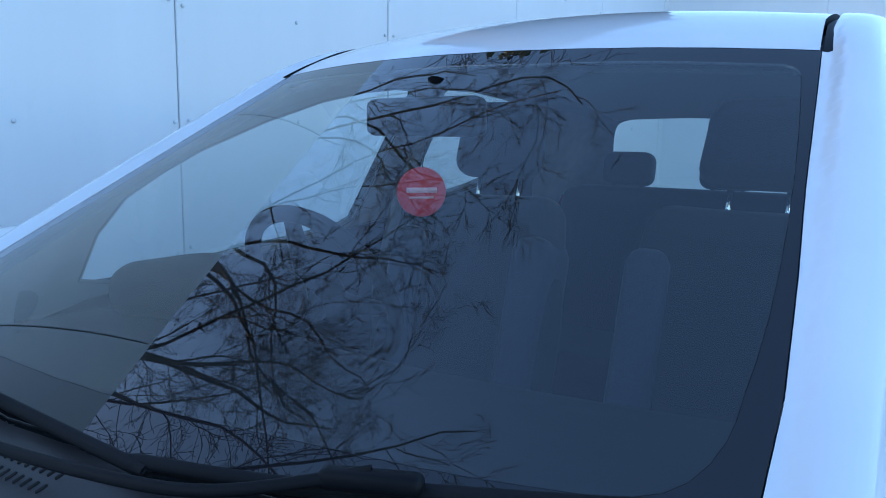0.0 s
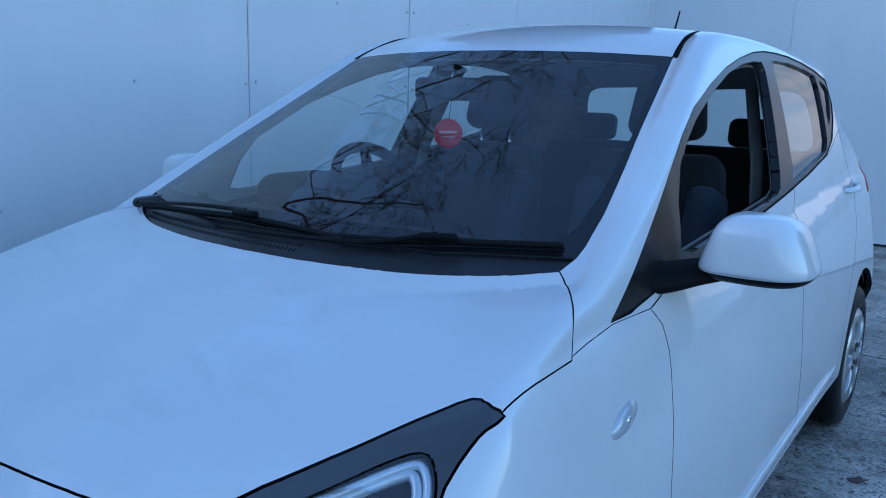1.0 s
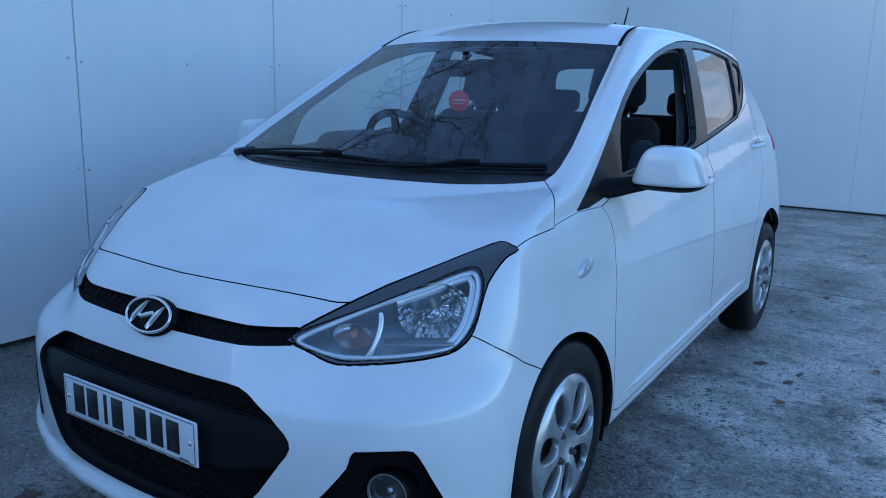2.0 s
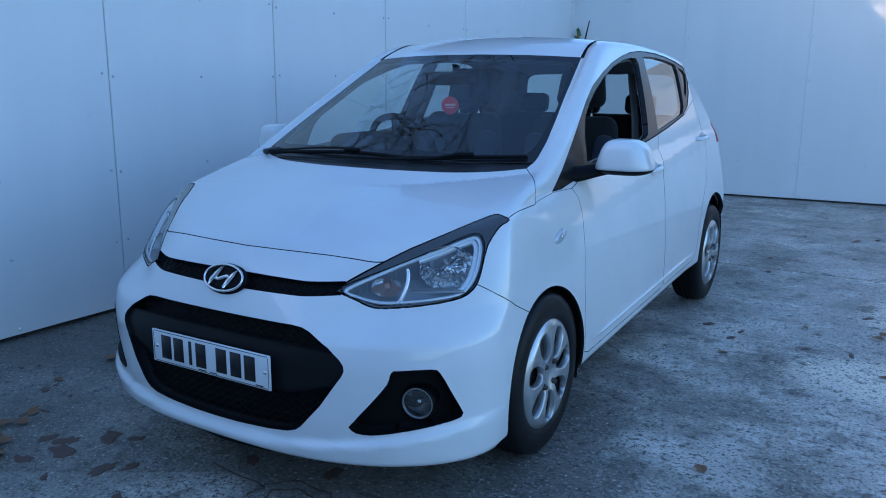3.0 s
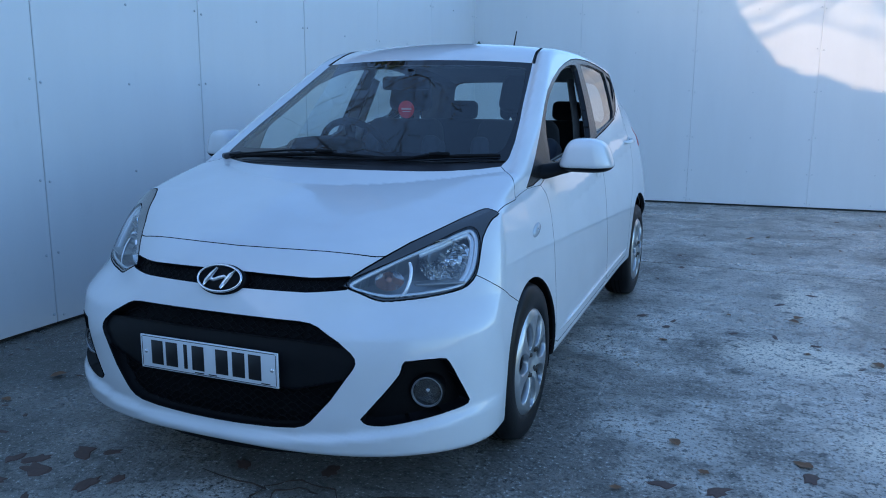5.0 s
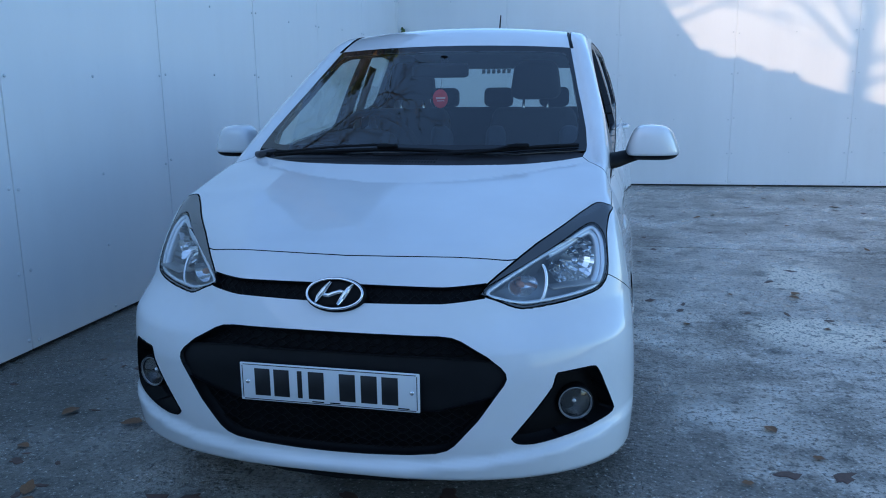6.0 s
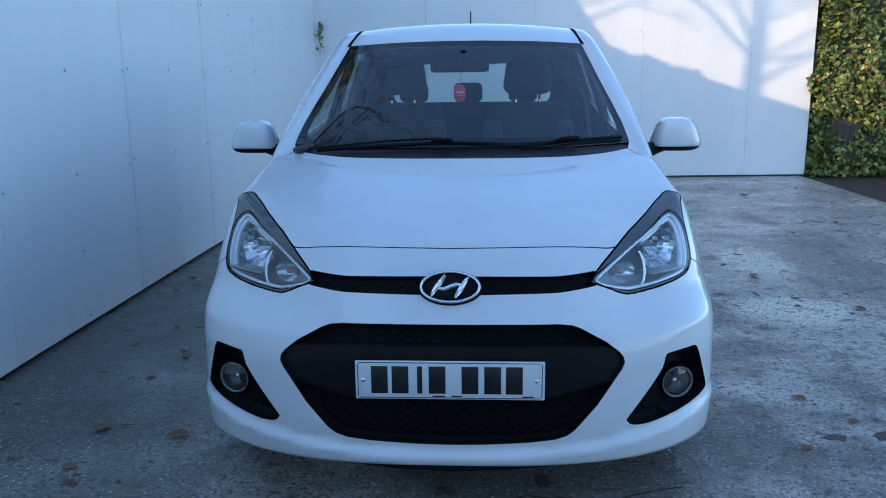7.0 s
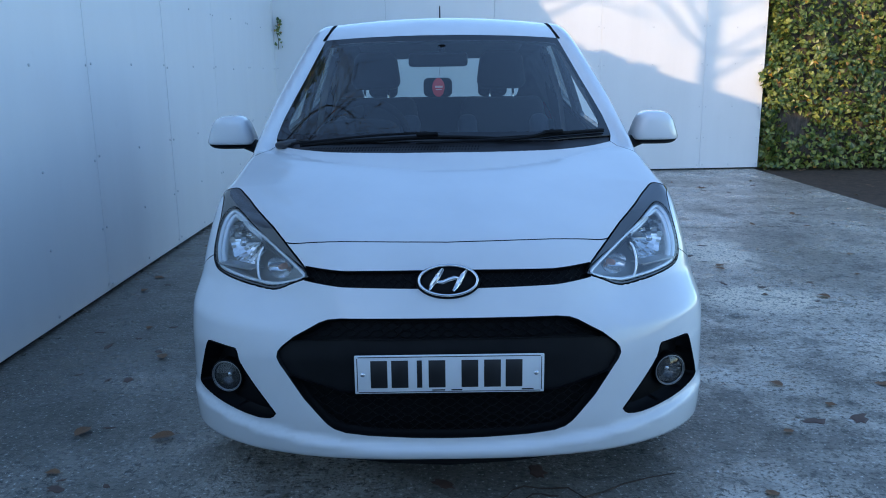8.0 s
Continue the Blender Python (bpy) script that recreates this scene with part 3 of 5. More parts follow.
def bare_tree(at, height, seed, lean):
    """A leafless tree: trunk, limbs that reach over the yard, and fine twigs."""
    rng = random.Random(seed)
    tree = thing("tree", at, "bare winter tree with fine dark twigs behind the wall", "tree")
    trunk, limbs, twigs = bmesh.new(), bmesh.new(), bmesh.new()
    shake = lambda k: Vector((rng.uniform(-1, 1), rng.uniform(-1, 1), rng.uniform(-1, 1))) * k

    def branch(start, way, length, radius, depth):
        n = (12, 8, 6, 5)[depth]
        pts, p, d = [start], start, way.normalized()
        for i in range(n):
            d = (d + shake((0.26, 0.34, 0.40, 0.42)[depth]) + Vector((0, 0, 0.03))).normalized()
            p = p + d * length / n
            pts.append(p)
        radii = [max(0.0024, radius * (1 - 0.75 * i / n)) for i in range(n + 1)]
        tube(limbs if depth < 2 else twigs, pts, radii, (8, 6, 4, 3)[depth])
        if depth == 3:
            return
        for k in range((7, 7, 5)[depth]):
            t = rng.uniform(0.30 if depth == 0 else 0.15, 0.98)
            i = min(n - 1, int(t * n))
            q = pts[i].lerp(pts[i + 1], t * n - i)
            along = (pts[i + 1] - pts[i]).normalized()
            side = shake(1.0)
            side = (side - along * side.dot(along)).normalized()
            branch(q, along * 0.9 + side * rng.uniform(0.45, 0.95), length * rng.uniform(0.28, 0.50) * (1.15 - 0.45 * t), radii[i] * rng.uniform(0.32, 0.52), depth + 1)

    stem = [Vector((0.05 * math.sin(2.1 * i), 0.05 * math.cos(1.7 * i), height * i / 6)) for i in range(7)]
    tube(trunk, stem, [0.13 - 0.013 * i for i in range(7)], 10)
    for k in range(7):
        z = height * rng.uniform(0.62, 0.99)
        way = Vector((1.0, rng.uniform(-0.55, 0.55), rng.uniform(0.25, 1.0))) + lean
        branch(Vector((0, 0, z)), way, rng.uniform(2.8, 4.6), rng.uniform(0.015, 0.028), 0)
    for k in range(3):
        branch(Vector((0, 0, height * rng.uniform(0.8, 0.99))), Vector((-0.6, rng.uniform(-0.8, 0.8), 0.9)), rng.uniform(1.8, 2.6), 0.03, 0)
    part("trunk", trunk, TWIG, tree)
    part("limb", limbs, TWIG, tree)
    tagged(part("twigs", twigs, TWIG, tree), kind="stuff")
    return tree


bare_tree((-4.2, -0.30, 0), 4.1, 27, Vector((0, 0.15, 0)))
bare_tree((-4.4, 1.05, 0), 4.3, 4, Vector((0, 0.05, 0)))
bare_tree((-4.6, 2.35, 0), 4.5, 11, Vector((0, -0.05, 0)))
bare_tree((-5.0, 3.9, 0), 4.4, 19, Vector((0, 0.0, 0.1)))

# a plain wall closes the yard behind the camera's way
bm = bmesh.new()
box(bm, (8.2, 0.25, 3.6), Matrix.Translation((2.2, -6.6, 1.75)), 0.01, 1)
tagged(part("wall_front", bm, RENDER, smooth=False), "plain grey rendered wall closing the yard", "wall", kind="structure")

# a sprig of ivy in the corner of the walls
sprig = thing("ivy_sprig", (-1.90, 7.555, 1.6), "small ivy sprig growing in the wall corner", "ivy")
srng = random.Random(2)
stem_pts = [(0.0, 0.02, -0.06), (0.01, 0.01, 0.05), (-0.01, 0.02, 0.14), (0.01, 0.02, 0.24), (0.0, 0.02, 0.30)]
part("stem", tube(bmesh.new(), stem_pts, 0.004, 5), TWIG, sprig)
leafy("foliage", [(Vector((srng.uniform(-0.02, 0.05), srng.uniform(-0.05, 0.03), z)), Vector((0.5, -1, 0.2))) for z in [-0.03, 0.0, 0.02, 0.05] + [0.10 + 0.009 * i for i in range(22)]], (0.03, 0.06), IVY, sprig, 6)

# slab edge strip: the joint between the slabs holds dirt and moss
bm = bmesh.new()
box(bm, (7.7, 0.03, 0.04), Matrix.Translation((0.15, 4.11, -0.026)))
tagged(part("trim", bm, SOIL, smooth=False), "dirt-filled joint between the concrete slabs", "joint", kind="structure")


# a cracked and sunken place in the concrete ahead of the bumper
bm = bmesh.new()
crng = random.Random(14)
for turn, reach in ((0, 1.0), (1, 0.62)):
    loop = []
    for i in range(17):
        a = math.tau * i / 20 + 0.9 * turn
        r = reach * (0.115 + crng.uniform(-0.018, 0.018))
        loop.append((0.27 + 1.15 * r * math.cos(a), -0.06 + r * math.sin(a), 0.0005))
    tube(bm, loop, [crng.uniform(0.002, 0.006) for _ in loop], 6, flat=0.25)
for dx, dy in ((0.22, 0.10), (-0.20, 0.03)):
    tube(bm, [(0.27 + dx * t, -0.06 + dy * t + crng.uniform(-0.012, 0.012), 0.0005) for t in (0.6, 0.9, 1.2, 1.6, 2.0)], [0.005, 0.004, 0.004, 0.003, 0.002], 6, flat=0.25)
tagged(part("trim", bm, SOIL), "dirt-filled cracks in the worn concrete", "crack", kind="structure")


# ---- fallen leaves ----
def fallen_leaf(kind):
    bm = bmesh.new()
    rng = random.Random(kind)
    n = 9
    left, right = [], []
    for i in range(n + 1):
        t = i / n
        w = 0.36 * math.sin(math.pi * t ** 0.8) * (1 + 0.18 * rng.uniform(-1, 1))
        z = 0.10 * math.sin(3 * t + kind) + 0.16 * t * t * (kind % 3)
        left.append(bm.verts.new((-w, t - 0.5, z + 0.30 * w)))
        right.append(bm.verts.new((w, t - 0.5, z + 0.22 * w + 0.02)))
    mid = [bm.verts.new((0, i / n - 0.5, 0.10 * math.sin(3 * i / n + kind) + 0.16 * (i / n) ** 2 * (kind % 3))) for i in range(n + 1)]
    for i in range(n):
        bm.faces.new((left[i], mid[i], mid[i + 1], left[i + 1]))
        bm.faces.new((mid[i], right[i], right[i + 1], mid[i + 1]))
    tube(bm, [(0, -0.5, mid[0].co.z), (0.03, -0.68, mid[0].co.z + 0.02)], 0.012, 4)
    me = bpy.data.meshes.new("fallen_leaf")
    bm.to_mesh(me)
    bm.free()
    me.materials.append(DEAD)
    return me


LEAF_MESHES = [fallen_leaf(k) for k in range(6)]


def drop_leaf(x, y, size, turn, k):
    ob = new("fallen_leaf", LEAF_MESHES[k % 6])
    ob.matrix_basis = Matrix.Translation((x, y, 0.002 + size * 0.05)) @ Matrix.Rotation(turn, 4, 'Z') @ Matrix.Diagonal((size, size, size * 0.7, 1))
    return tagged(ob, "curled brown fallen leaf on the concrete", "leaf", "fallen leaves")


for i, (x, y, size) in enumerate(((-1.02, -0.21, 0.085), (-0.98, -0.16, 0.075), (-0.88, -0.30, 0.080), (-0.95, -0.28, 0.065), (-0.80, -0.36, 0.070), (-1.03, -0.08, 0.060), (-1.27, 0.18, 0.050), (-1.30, 0.47, 0.075), (1.44, 0.62, 0.045))):
    drop_leaf(x, y, size, 1.3 * i, i)
drop_leaf(1.32, 0.83, 0.060, 0.6, 0)
drop_leaf(-1.00, 0.42, 0.085, 1.9, 1)
drop_leaf(2.81, 6.32, 0.10, 0.9, 3)
drop_leaf(1.12, 2.10, 0.055, 2.4, 4)


def flat_blot(k):
    """A trodden, rotted leaf: a thin ragged flake."""
    r = random.Random(50 + k)
    bm = bmesh.new()
    n = 14
    rim = [(1 + r.uniform(-0.35, 0.3)) * (0.5 if i % 2 else 0.42) for i in range(n)]
    edge = [bm.verts.new((rim[i] * math.cos(math.tau * i / n), 0.7 * rim[i] * math.sin(math.tau * i / n), 0.0)) for i in range(n)]
    top = [bm.verts.new((v.co.x * 0.8, v.co.y * 0.8, 0.035)) for v in edge]
    for i in range(n):
        bm.faces.new((edge[i], edge[(i + 1) % n], top[(i + 1) % n], top[i]))
    bm.faces.new(top)
    me = bpy.data.meshes.new("rotted_leaf")
    bm.to_mesh(me)
    bm.free()
    me.materials.append(ROTTED)
    return me


BLOTS = [flat_blot(k) for k in range(5)]
for i, (x, y, k) in enumerate(((-0.64, -0.22, 0.15), (-0.70, -0.16, 0.11), (-0.40, -0.23, 0.12), (-0.59, -0.06, 0.12), (-0.70, -0.33, 0.09), (-0.50, -0.02, 0.08), (0.28, 0.15, 0.10), (-0.02, 0.08, 0.09), (1.32, 0.49, 0.09), (1.49, 0.51, 0.10), (1.77, 0.72, 0.10))):
    ob = new("rotted_leaf", BLOTS[i % 5])
    ob.matrix_basis = Matrix.Translation((x, y, 0.0006)) @ Matrix.Rotation(0.8 * i, 4, 'Z') @ Matrix.Diagonal((k, k * 0.8, 0.06, 1))
    tagged(ob, "dark rotted leaf trodden flat on the concrete", "leaf", "rotted leaves")
rng = random.Random(33)
for i in range(150):
    if i < 50:
        x, y = rng.uniform(-1.88, -0.85), rng.uniform(-1.2, 4.5)
    elif i < 95:
        x, y = rng.uniform(-1.9, 0.9), rng.uniform(-1.4, 0.1)
    else:
        x, y = rng.uniform(0.9, 3.8), rng.uniform(-1.2, 6.5)
    if -0.80 < x < 0.80 and y > -0.15:
        continue
    ob = new("rotted_leaf", BLOTS[i % 5])
    k = rng.uniform(0.030, 0.095)
    ob.matrix_basis = Matrix.Translation((x, y, 0.0005)) @ Matrix.Rotation(rng.uniform(0, 6.3), 4, 'Z') @ Matrix.Diagonal((k, k * rng.uniform(0.3, 0.9), 0.06, 1))
    tagged(ob, "dark rotted leaf trodden flat on the concrete", "leaf", "rotted leaves")
rng = random.Random(21)
for i in range(104):
    if i < 14:
        x, y = rng.uniform(-1.93, -0.95), rng.uniform(-1.2, 4.0)
    elif i < 49:
        x, y = rng.uniform(0.95, 4.2), rng.uniform(-0.6, 7.8)
    else:
        x, y = rng.uniform(4.4, 7.5), rng.uniform(5.5, 8.3)
    drop_leaf(x, y, rng.uniform(0.030, 0.075), rng.uniform(0, 6.28), rng.randrange(6))

# ---- the car ----
car = thing("car", (0, 1.7, 0), "small white five-door hatchback car, front window open, parked on concrete", "car")
car.location = (0, 0, 0)
SIDE = ((0, 1, 0), (0, 0, 1))
TOP = ((1, 0, 0), (0, 1, 0))
FRONT = ((1, 0, 0), (0, 0, 1))
OBLIQUE = ((0.8, 0.6, 0), (0, 0, 1))
skin = Skin()


def over(points, plane):
    """Points of space as seen in a plane."""
    u, v = np.array(plane[0], float), np.array(plane[1], float)
    return [(np.dot(p, u), np.dot(p, v)) for p in points]


lateral = lambda c, n: n.x > 0.25 and c.x > 0.4
upward = lambda c, n: n.z > 0.12
ahead = lambda c, n: n.y < -0.05 and c.y < 0.9

# bonnet, seen from above
scuttle_line = spline([(0.627, 0.859), (0.559, 0.808), (0.473, 0.759), (0.378, 0.719), (0.269, 0.689), (0.142, 0.667), (0, 0.659)], 3)
bonnet_edge = list(spline([(0, 0.083), (0.163, 0.090), (0.325, 0.111), (0.44, 0.147), (0.489, 0.176)], 4)) + list(spline([(0.489, 0.176), (0.541, 0.243), (0.639, 0.372), (0.679, 0.439), (0.708, 0.477)], 2)) + [(0.722, 0.486)] + list(spline([(0.738, 0.494), (0.737, 0.610), (0.735, 0.710)], 2)) + list(spline([(0.735, 0.710), (0.703, 0.768), (0.660, 0.831), (0.627, 0.859)], 2)) + list(scuttle_line)
skin.cut("bonnet", bonnet_edge + [(-0.1, 0.659), (-0.1, 0.083)], *TOP, lambda c, n: upward(c, n) and c.y < 0.95)
# scuttle and windscreen, seen from above
scuttle = [(-0.1, 0.659)] + list(scuttle_line)[::-1] + [(0.637, 0.90), (0.55, 0.855), (0.40, 0.785), (0.20, 0.740), (0, 0.728), (-0.1, 0.728)]
screen_low = [(-0.1, 0.728), (0, 0.728), (0.20, 0.740), (0.40, 0.785), (0.55, 0.855), (0.637, 0.90)]
screen_side = [(0.638, 0.93), (0.629, 1.028), (0.606, 1.16), (0.581, 1.288), (0.560, 1.41), (0.543, 1.508), (0.527, 1.597)]
screen_top = [(0.44, 1.570), (0.349, 1.547), (0.24, 1.525), (0.135, 1.512), (0, 1.505), (-0.1, 1.505)]
skin.cut("scuttle", scuttle, *TOP, lambda c, n: upward(c, n) and 0.5 < c.y < 1.1, only=("side",))
skin.cut("screen_border", screen_low + screen_side + screen_top, *TOP, lambda c, n: upward(c, n) and 0.6 < c.y < 1.75)
inner = [(-0.1, 0.778)] + list(spline([(0, 0.778), (0.15, 0.785), (0.294, 0.810), (0.412, 0.838), (0.493, 0.865), (0.558, 0.893), (0.590, 0.925), (0.603, 0.97), (0.602, 1.018), (0.597, 1.10), (0.580, 1.223), (0.553, 1.371), (0.523, 1.505), (0.512, 1.535), (0.49, 1.542), (0.453, 1.53), (0.32, 1.498), (0.144, 1.465), (0, 1.46)], 2)) + [(-0.1, 1.46)]
skin.cut("screen_glass", inner, *TOP, lambda c, n: upward(c, n) and 0.6 < c.y < 1.75)
# roof and the black ditch strip beside it
ditch = [(0.527, 1.597), (0.541, 1.594), (0.524, 1.68), (0.507, 1.89), (0.498, 2.3), (0.494, 2.8), (0.493, 3.22), (0.484, 3.22), (0.484, 2.8), (0.488, 2.3), (0.494, 1.92), (0.504, 1.74)]
skin.cut("ditch", ditch, *TOP, lambda c, n: n.z > 0.4 and 1.5 < c.y < 3.4)
roof_edge = [(-0.1, 1.505), (0, 1.505), (0.135, 1.512), (0.24, 1.525), (0.349, 1.547), (0.44, 1.570), (0.527, 1.597), (0.504, 1.74), (0.494, 1.92), (0.488, 2.3), (0.484, 2.8), (0.484, 3.22), (0, 3.31), (-0.1, 3.31)]
skin.cut("roof", roof_edge, *TOP, lambda c, n: n.z > 0.3 and 1.4 < c.y < 3.5, only=("side",))
# wing shut line from the lamp to the arch, and the bumper
bumper = [(-0.4, 0.05), (-0.4, 0.83), (0.275, 0.83), (0.301, 0.686), (0.341, 0.656), (0.40, 0.619), (0.432, 0.598), (0.525, 0.553), (0.525, 0.05)]
skin.cut("bumper", bumper, *SIDE, lambda c, n: c.y < 0.75, only=("side",))
# lamps, grilles and fog recesses
lamp = [(0.405, 0.04, 0.675), (0.425, 0.073, 0.701), (0.472, 0.146, 0.739), (0.533, 0.247, 0.784), (0.631, 0.376, 0.835), (0.671, 0.443, 0.857), (0.7, 0.481, 0.87), (0.723, 0.489, 0.868), (0.744, 0.498, 0.855), (0.738, 0.461, 0.844), (0.733, 0.432, 0.829), (0.729, 0.382, 0.792), (0.735, 0.339, 0.739), (0.737, 0.305, 0.691), (0.721, 0.265, 0.659), (0.691, 0.227, 0.646), (0.625, 0.169, 0.634), (0.533, 0.114, 0.625), (0.493, 0.083, 0.63), (0.455, 0.061, 0.65), (0.417, 0.042, 0.667)]
lens = [(0.415, 0.047, 0.676), (0.437, 0.078, 0.697), (0.524, 0.195, 0.742), (0.613, 0.291, 0.788), (0.655, 0.348, 0.812), (0.686, 0.384, 0.823), (0.707, 0.383, 0.812), (0.724, 0.363, 0.78), (0.732, 0.321, 0.72), (0.725, 0.283, 0.679), (0.702, 0.244, 0.657), (0.621, 0.172, 0.644), (0.529, 0.118, 0.635), (0.495, 0.092, 0.641), (0.456, 0.065, 0.656)]
front_half = lambda c, n: c.y < 0.85 and (n.y < 0.2) and c.z > 0.55
skin.cut("lamp_border", over(spline(lamp, 2, True), OBLIQUE), *OBLIQUE, front_half)
skin.cut("lens", over(spline(lens, 3, True), OBLIQUE), *OBLIQUE, front_half)
slot = [(-0.1, 0.696), (0.10, 0.696), (0.30, 0.694), (0.41, 0.698), (0.41, 0.664), (0.30, 0.657), (0.10, 0.654), (-0.1, 0.654)]
skin.cut("slot", slot, *FRONT, lambda c, n: ahead(c, n) and c.z > 0.6, only=("bumper", "side"))
grille = [(-0.1, 0.577), (0, 0.577), (0.16, 0.577), (0.30, 0.576), (0.335, 0.572), (0.36, 0.563), (0.43, 0.525), (0.468, 0.495), (0.480, 0.480), (0.483, 0.465), (0.476, 0.448), (0.463, 0.430), (0.409, 0.350), (0.345, 0.277), (0.325, 0.262), (0.294, 0.252), (0.224, 0.245), (0.1, 0.239), (0, 0.237), (-0.1, 0.237)]
skin.cut("grille", grille, *FRONT, lambda c, n: ahead(c, n) and c.z < 0.62)
band = [(-0.1, 0.527), (0.30, 0.525), (0.42, 0.516), (0.60, 0.485), (0.60, 0.425), (0.45, 0.412), (0.30, 0.372), (-0.1, 0.362)]
skin.cut("grille_band", band, *FRONT, lambda c, n: ahead(c, n) and c.z < 0.62, only=("grille",))
fog = [(0.500, -0.031, 0.290), (0.504, -0.029, 0.303), (0.568, 0.001, 0.384), (0.600, 0.020, 0.432), (0.606, 0.024, 0.455), (0.612, 0.028, 0.468), (0.625, 0.035, 0.470), (0.697, 0.098, 0.471), (0.716, 0.117, 0.458), (0.735, 0.14, 0.405), (0.757, 0.173, 0.335), (0.758, 0.175, 0.322), (0.748, 0.160, 0.311), (0.679, 0.079, 0.294), (0.60, 0.02, 0.279), (0.554, -0.005, 0.273), (0.515, -0.024, 0.277)]
skin.cut("fog", over(spline(fog, 2, True), OBLIQUE), *OBLIQUE, lambda c, n: c.y < 0.4 and c.z < 0.56 and n.y < 0.2)
# doors and side glass, seen from the side
door_front = [(1.021, 0.898), (1.045, 0.865), (1.050, 0.814), (1.037, 0.74), (1.028, 0.675), (1.0, 0.56), (0.995, 0.40), (1.01, 0.275), (1.05, 0.262), (2.02, 0.302), (2.045, 0.33), (2.05, 0.616), (2.09, 0.80), (2.11, 0.92), (2.13, 1.038), (2.0, 1.020), (1.6, 0.978), (1.2, 0.941)]
skin.cut("door", door_front, *SIDE, lateral, only=("side",))
door_rear = [(2.05, 0.616), (2.045, 0.33), (2.07, 0.304), (2.60, 0.328), (2.66, 0.37), (2.70, 0.50), (2.76, 0.62), (2.86, 0.73), (2.93, 0.85), (2.95, 1.0), (2.90, 1.15), (2.86, 1.19), (2.642, 1.116), (2.35, 1.068), (2.13, 1.038), (2.11, 0.92), (2.09, 0.80)]
skin.cut("rear_door", door_rear, *SIDE, lateral, only=("side",))
opening = [(0.870, 0.902), (0.950, 0.904), (1.103, 0.930), (1.263, 0.947), (1.6, 0.977), (1.890, 1.008), (2.082, 1.030), (2.32, 1.062), (2.604, 1.109), (2.73, 1.157), (2.816, 1.23), (2.862, 1.302), (2.880, 1.335), (2.845, 1.368), (2.72, 1.396), (2.579, 1.416), (2.42, 1.430), (2.275, 1.434), (2.16, 1.433), (2.043, 1.424), (1.90, 1.402), (1.747, 1.369), (1.59, 1.323), (1.433, 1.268), (1.322, 1.210), (1.19, 1.13), (1.01, 1.005)]
skin.cut("daylight", opening, *SIDE, lateral)
front_window = [(1.199, 0.985), (1.26, 0.973), (1.60, 1.000), (1.94, 1.028), (1.99, 1.046), (2.015, 1.10), (2.07, 1.25), (2.118, 1.378), (2.105, 1.398), (2.03, 1.397), (1.91, 1.384), (1.768, 1.355), (1.61, 1.307), (1.440, 1.242), (1.35, 1.195), (1.28, 1.150), (1.228, 1.08)]
skin.cut("front_window", front_window, *SIDE, lateral, only=("daylight",))
rear_window = [(2.150, 1.051), (2.33, 1.079), (2.55, 1.110), (2.625, 1.126), (2.665, 1.16), (2.695, 1.25), (2.715, 1.34), (2.710, 1.377), (2.59, 1.394), (2.40, 1.408), (2.225, 1.407)]
skin.cut("rear_window", rear_window, *SIDE, lateral, only=("daylight",))
quarter = [(2.735, 1.205), (2.785, 1.240), (2.825, 1.285), (2.850, 1.328), (2.825, 1.348), (2.755, 1.363)]
skin.cut("quarter_window", quarter, *SIDE, lateral, only=("daylight",))
# wheel arches
ARCH_F, ARCH_R = (0.680, 0.282), (3.055, 0.285)


def arch(c, rx, rz):
    return [(c[0] + rx * math.cos(a), c[1] + rz * math.sin(a)) for a in np.linspace(-0.25, math.pi + 0.25, 34)] + [(c[0] - rx, 0.05), (c[0] + rx, 0.05)]


low_side = lambda c, n: c.x > 0.45 and c.z < 0.75
skin.cut("arch", arch(ARCH_F, 0.318, 0.318), *SIDE, lambda c, n: low_side(c, n) and 0.3 < c.y < 1.1)
skin.cut("arch", arch(ARCH_R, 0.325, 0.365), *SIDE, lambda c, n: low_side(c, n) and 2.6 < c.y < 3.5)
# wing: what is left ahead of the front door
wing = [(0.25, 0.95), (0.60, 0.93), (0.700, 0.900), (0.716, 0.882), (0.799, 0.890), (0.876, 0.899), (1.021, 0.898), (1.045, 0.865), (1.050, 0.814), (1.037, 0.74), (1.028, 0.675), (1.0, 0.56), (0.995, 0.40), (1.01, 0.275), (1.01, 0.10), (0.25, 0.10)]
skin.cut("wing", wing, *SIDE, lambda c, n: c.x > 0.3 and c.y < 1.2, only=("side",))
# tail: lamps, rear glass
tail = [(3.21, 0.935), (3.21, 0.98), (3.215, 1.045), (3.25, 1.065), (3.7, 1.00), (3.7, 0.89)]
skin.cut("tail_lamp", tail, *SIDE, lateral, only=("side",))
rear_glass = [(-0.1, 1.06)] + list(spline([(0, 1.06), (0.30, 1.062), (0.44, 1.066), (0.51, 1.082), (0.545, 1.125), (0.540, 1.20), (0.525, 1.27), (0.50, 1.325), (0.455, 1.352), (0.38, 1.36), (0.2, 1.364), (0, 1.365)], 3)) + [(-0.1, 1.365)]
skin.cut("rear_glass", rear_glass, *FRONT, lambda c, n: n.y > 0.3 and c.y > 3.0 and c.z > 0.9)
skin.finish()

